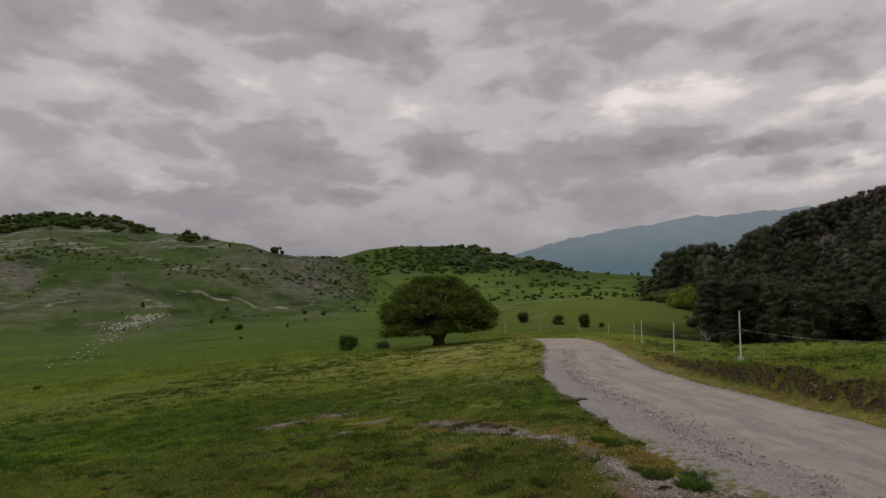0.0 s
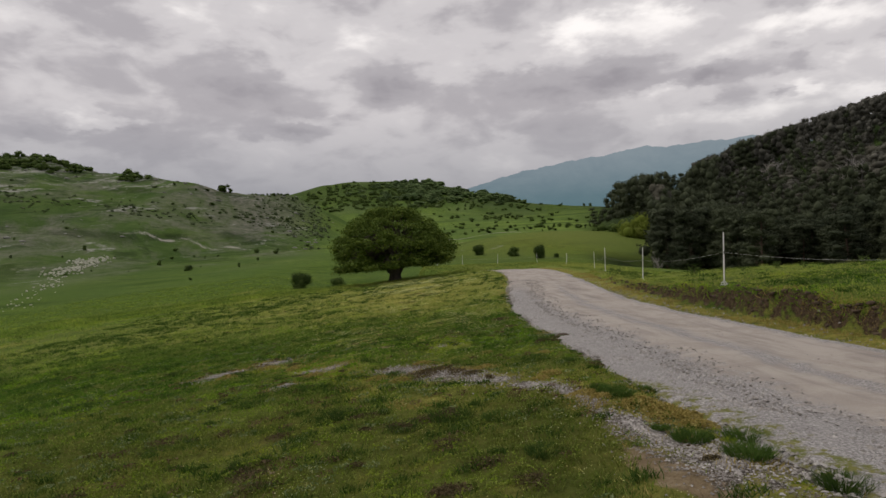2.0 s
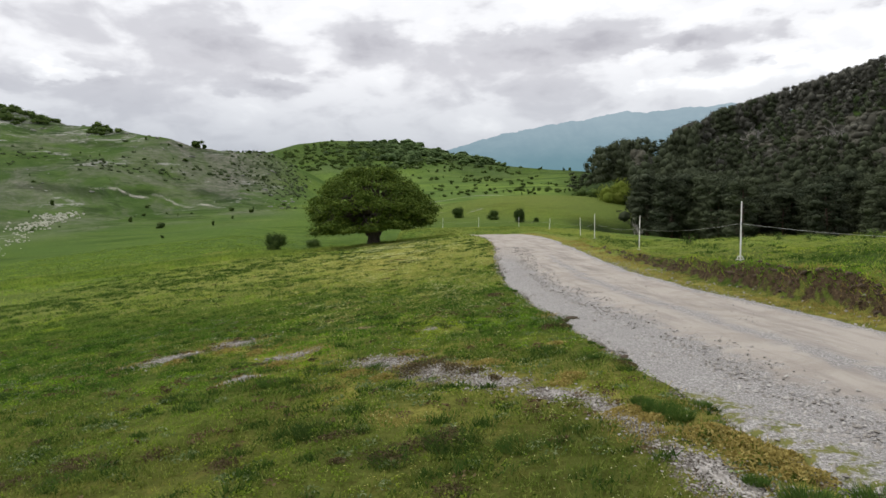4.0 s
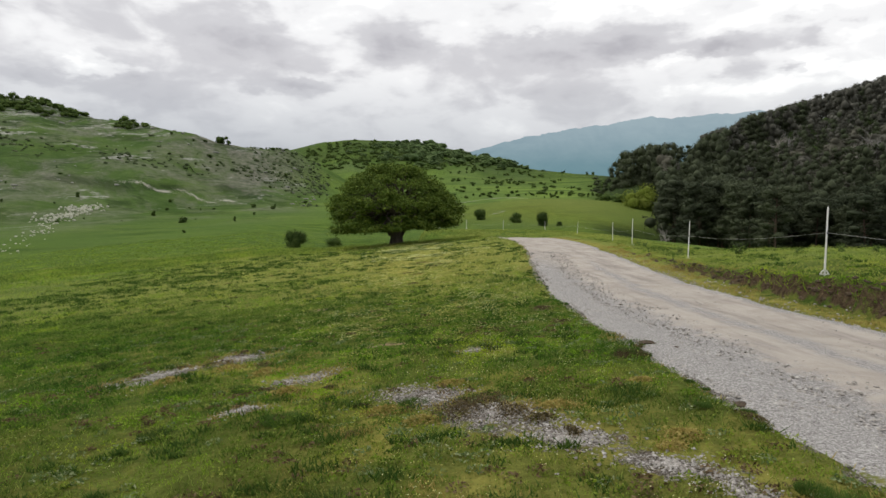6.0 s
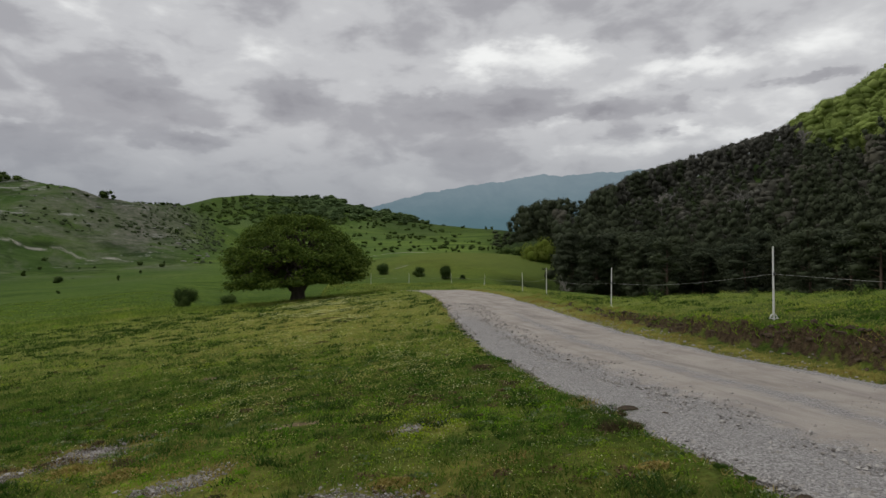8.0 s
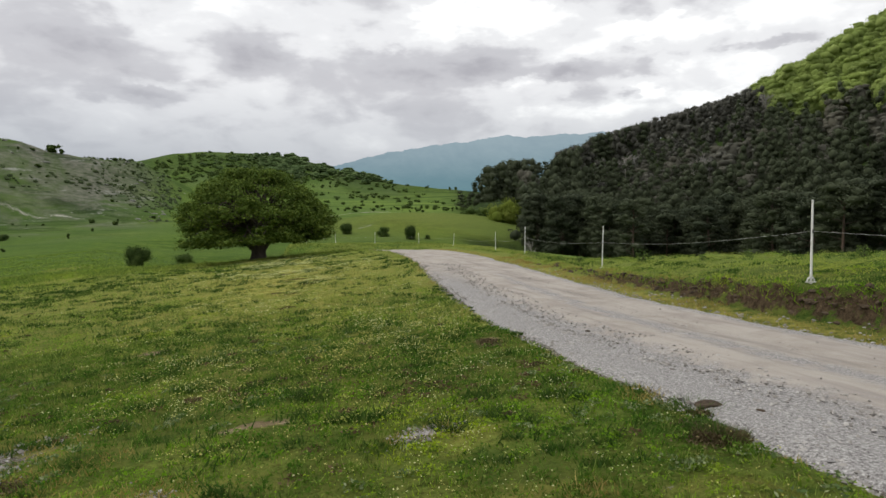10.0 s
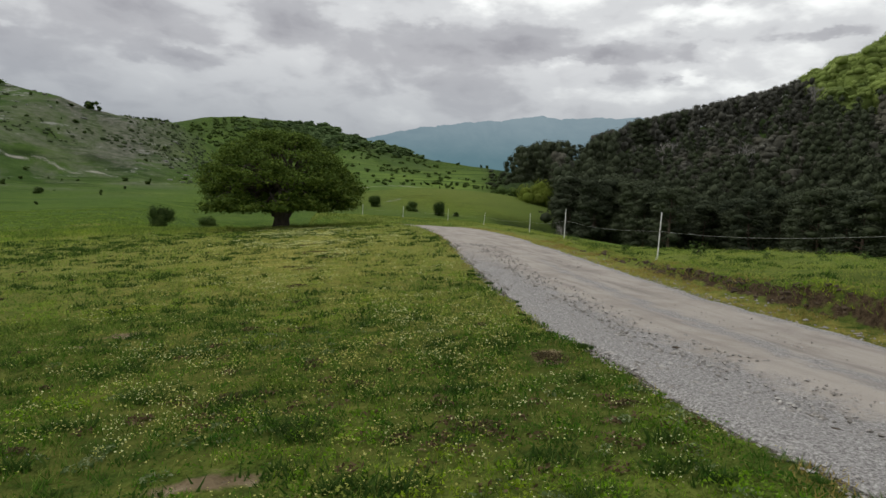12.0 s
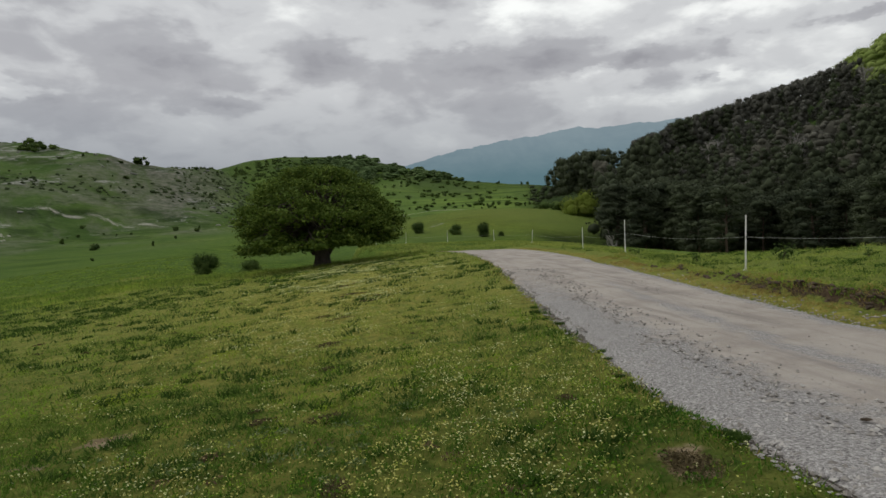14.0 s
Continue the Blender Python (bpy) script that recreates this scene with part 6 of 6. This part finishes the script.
def road_top(x, y):
    return road_level(y) + 0.045 - 0.11 * (x < road_left(y) + 0.1)


def strew_stones():
    g = np.random.default_rng(127)
    xs, ys, ss = [], [], []
    for cx, cy, rx, ry, turn in GRIT_SPOTS:
        n = int(14000 * rx * ry) + 90
        a, d = g.uniform(0, 6.283, n), np.abs(g.normal(size=n)) * 0.78
        u, v = rx * d * np.cos(a), ry * d * np.sin(a)
        c, s = math.cos(radians(turn)), math.sin(radians(turn))
        xs.append(cx + u * c - v * s)
        ys.append(cy + u * s + v * c)
        ss.append(0.005 + 0.016 * g.random(n) ** 2.4)
    for k, n, low, high in ((0, 70, 0.018, 0.05), (1, 50, 0.018, 0.05), (2, 40, 0.016, 0.04), (3, 14, 0.016, 0.035), (4, 60, 0.012, 0.028), (5, 90, 0.012, 0.03), (6, 70, 0.012, 0.03), (11, 14, 0.016, 0.035)):
        cx, cy, rx, ry, turn = GRIT_SPOTS[k]
        u, v = g.normal(size=n) * rx * 0.6, g.normal(size=n) * ry * 0.6
        c, s = math.cos(radians(turn)), math.sin(radians(turn))
        xs.append(cx + u * c - v * s)
        ys.append(cy + u * s + v * c)
        ss.append(g.uniform(low, high, n))
    y = 5 + 26 * g.random(15000) ** 1.2
    xs.append(road_left(y) + np.abs(g.normal(size=15000)) * 0.8 - 0.1)
    ys.append(y)
    ss.append(0.008 + 0.024 * g.random(15000) ** 1.6)
    y = 5 + 26 * g.random(4000)
    mid = road_left(y) * 0.45 + road_right(y) * 0.55
    xs.append(mid + g.normal(size=4000) * 0.4)
    ys.append(y)
    ss.append(g.uniform(0.006, 0.018, 4000))
    y = 6 + 26 * g.random(1500)
    xs.append(road_right(y) + 0.15 + g.normal(size=1500) * 0.25)
    ys.append(y)
    ss.append(g.uniform(0.01, 0.03, 1500))
    x, y, s = np.concatenate(xs), np.concatenate(ys), np.concatenate(ss)
    ok = fbm(x * 2.2, y * 2.2, 141, 3) + 0.25 * g.normal(size=len(x)) > -0.12
    x, y, s = x[ok], y[ok], s[ok]
    on_road = (x > road_left(y) - 0.05) & (x < road_right(y) + 0.1)
    z = np.where(on_road, np.maximum(road_top(x, y), height(x, y)), height(x, y))
    v, f = chip(g, len(x))
    v = v * s[:, None, None] + np.stack([x, y, z + s * 0.25], -1)[:, None]
    tagged(part("loose_gravel", sheet("loose_gravel", v.reshape(-1, 3), f, False), STONE), "loose pale limestone chips on road edge and turf", "gravel", kind="stuff")
    shapes = []
    for k in range(5):
        v, f = chip(g, 1)
        me = sheet("stone", v.reshape(-1, 3), f, False)
        me.materials.append(STONE)
        shapes.append(me)
    for k in range(260):
        v = 5.5 + 15 * g.random()
        left = float(road_left(np.array([v]))[0])
        u = left + abs(g.normal()) * 0.6
        s = g.uniform(0.014, 0.032)
        ob = part("stone", shapes[k % 5], None, road)
        ob.matrix_basis = pose(u, v, float(road_top(np.array([u]), np.array([v]))[0]) + s * 0.25, g.uniform(-15, 15), g.uniform(-15, 15), g.uniform(0, 360)) @ Matrix.Scale(s, 4)
    # stones that have come loose from the bank
    for k in range(60):
        v = g.uniform(11.5, 24)
        u = float(road_right(np.array([v]))[0]) + g.uniform(0.3, 0.95)
        s = g.uniform(0.018, 0.05)
        ob = tagged(new("bank_stone", shapes[k % 5]), "pale angular stone fallen from the cut bank", "stone", "stones below the bank")
        ob.matrix_basis = at(u, v, g.uniform(0, 360), s, -0.2 * s)


def crumble_bank():
    """Lumps of earth and roots that break out of the cut bank."""
    g = np.random.default_rng(203)
    n = 620
    y = 8 + 23 * g.random(n)
    lip = road_right(y) + 0.95 + 0.22 * fbm(y * 1.3, (road_right(y) + 0.95) * 0.6, 11, 3)
    x = lip - 0.12 + 0.28 * g.random(n)
    keep = fbm(y * 0.7, x * 0.7, 205, 3) > -0.35
    x, y = x[keep], y[keep]
    s = 0.018 + 0.045 * g.random(len(x)) ** 1.8
    lumps = np.stack([x, y, height(x, y), s, s * g.uniform(1.0, 2.0, len(x)), s * g.uniform(0.5, 0.9, len(x))], -1)
    tagged(part("crumbled_earth", sheet("crumbled_earth", *inner_mass(g, lumps, 1, 1.0, 0.22), False), EARTH), "dark crumbled earth along the cut bank", "earth", kind="stuff")
    n = 16000
    y = 8 + 26 * g.random(n)
    lip = road_right(y) + 0.95 + 0.22 * fbm(y * 1.3, (road_right(y) + 0.95) * 0.6, 11, 3)
    x = lip - 0.12 + 0.3 * g.normal(size=n)
    keep = fbm(y * 1.6, x * 1.6, 207, 3) > 0.0
    tagged(part("bank_grass", sheet("bank_grass", *blades(x[keep], y[keep], 0.055, 0.016, 209, 1.8), False), STRAW), "withered grass hanging over the cut bank", "grass", kind="stuff")


def lay_clods():
    """Dark lumps of turf lying on the gravel."""
    for k, (x, y, s) in enumerate(((2.96, 13.99, 0.085), (2.82, 11.38, 0.08), (3.26, 13.76, 0.035), (3.5, 15.2, 0.028), (3.9, 17.6, 0.03))):
        clod = tagged(new("earth_clod", rock_mesh(80 + k, 0.5, 0.4, EARTH)), "dark lump of earth lying on pale road gravel", "clod", "clods on the road edge")
        z = float(max(road_top(np.array([x]), np.array([y]))[0], height(np.array([x]), np.array([y]))[0]))
        clod.matrix_basis = pose(x, y, z + 0.12 * s, 0, 0, 40 * k) @ Matrix.Diagonal((1.3 * s, s, 0.8 * s, 1))


def plant_thistles():
    """Tall pale weeds along the crest of the meadow."""
    g = np.random.default_rng(139)
    first = bush_thing("tall_weed", "tall grey-green weed on the crest of the meadow", "weeds on the crest", 520, SHRUB_LEAF, 0.4, 0.5, 130, 0.09)
    first["category"] = "weed"
    spots = [(13.5, 30.86, 0.9), (15.6, 27.83, 0.7), (16.2, 26.85, 0.6), (12.2, 33.36, 0.6), (17.2, 24.82, 0.7), (15.0, 29.34, 0.5), (11.8, 37.39, 0.6), (12.6, 38.39, 0.7),
             (18, 23.32, 0.5)]
    for k, (x, y, s) in enumerate(spots):
        m = at(x, y, g.uniform(0, 360), s * 0.9)
        if k == 0:
            first.matrix_basis = m
        else:
            copy_thing(first, m)


def grow_clumps():
    """Dark leafy tufts, thicker in some places, that stand out of the grazed turf."""
    g = np.random.default_rng(191)
    n = 16000
    cx, cy = g.uniform(-16, 5.0, n), 4.5 + 42 * g.random(n) ** 1.3
    keep = open_turf(cx, cy, g) & (cx < road_left(cy) - 0.1) & (fbm(cx * 0.55, cy * 0.8, 193, 4) + 0.4 * g.normal(size=n) > 0.25)
    cx, cy = cx[keep][:3000], cy[keep][:3000]
    mx, my = g.uniform(8, 22, 2600), 9 + 36 * g.random(2600) ** 1.2
    keep = (mx > road_right(my) + 1.35) & (fbm(mx * 0.6, my * 0.6, 197, 3) + 0.3 * g.normal(size=2600) > 0.1)
    cx, cy = np.concatenate([cx, mx[keep]]), np.concatenate([cy, my[keep]])
    each = (g.integers(22, 80, len(cx)) * (1 - 0.5 * ease(cy, 10, 30))).astype(int)
    wide = np.repeat(g.uniform(0.04, 0.14, len(cx)) * (0.8 + 0.015 * cy), each)
    x = np.repeat(cx, each) + g.normal(size=each.sum()) * wide
    y = np.repeat(cy, each) + g.normal(size=each.sum()) * wide * 0.5
    tall = np.repeat(g.uniform(0.025, 0.065, len(cx)) * (1 + cy / 60), each)
    me = sheet("dark_tufts", *blades(x, y, tall, 0.011 + 0.0008 * y, 195, 1.2), False)
    tagged(part("dark_tufts", me, TUFT), "dark green leafy tufts standing in the turf", "grass", kind="stuff")


def grow_rosettes():
    """Low broad-leaved weeds: pale grey-green rosettes and brown withered ones."""
    g = np.random.default_rng(221)
    n = 5200
    cx, cy = g.uniform(-9, 3.2, n), 4.6 + 15 * g.random(n) ** 1.2
    keep = open_turf(cx, cy, g, 0.3) & (cx < road_left(cy) - 0.05) & (fbm(cx * 0.9, cy * 0.9, 223, 4) + 0.25 * g.normal(size=n) > 0.12)
    cx, cy = cx[keep], cy[keep]
    tone = fbm(cx * 0.7, cy * 0.7, 225, 3) + 0.3 * g.normal(size=len(cx))
    for name, sel, mat, label, size in (("pale_weeds", tone > -0.02, PALE_WEED, "pale grey-green broad-leaved weeds in the turf", 0.017), ("brown_weeds", tone < -0.22, BROWN_WEED, "brown withered weeds lying in the turf", 0.017)):
        x0, y0 = cx[sel], cy[sel]
        each = g.integers(14, 40, len(x0))
        d, a = 0.085 * np.sqrt(g.random(each.sum())), g.uniform(0, 6.283, each.sum())
        x, y = np.repeat(x0, each) + d * np.cos(a), np.repeat(y0, each) + d * np.sin(a)
        z = height(x, y) + 0.015 + 0.03 * g.random(len(x)) * (1 - d / 0.09)
        me = sheet(name, *leaves(np.stack([x, y, z], -1), size, 227, 0.35, 2.0, 4), False)
        tagged(part(name, me, mat), label, "weeds", kind="stuff")


grow_grass()
grow_rosettes()
grow_clumps()
grow_clover()
grow_mounds()
grow_straw()
grow_flowers()
plant_tussocks()
plant_thistles()
crumble_bank()
lay_clods()
strew_stones()
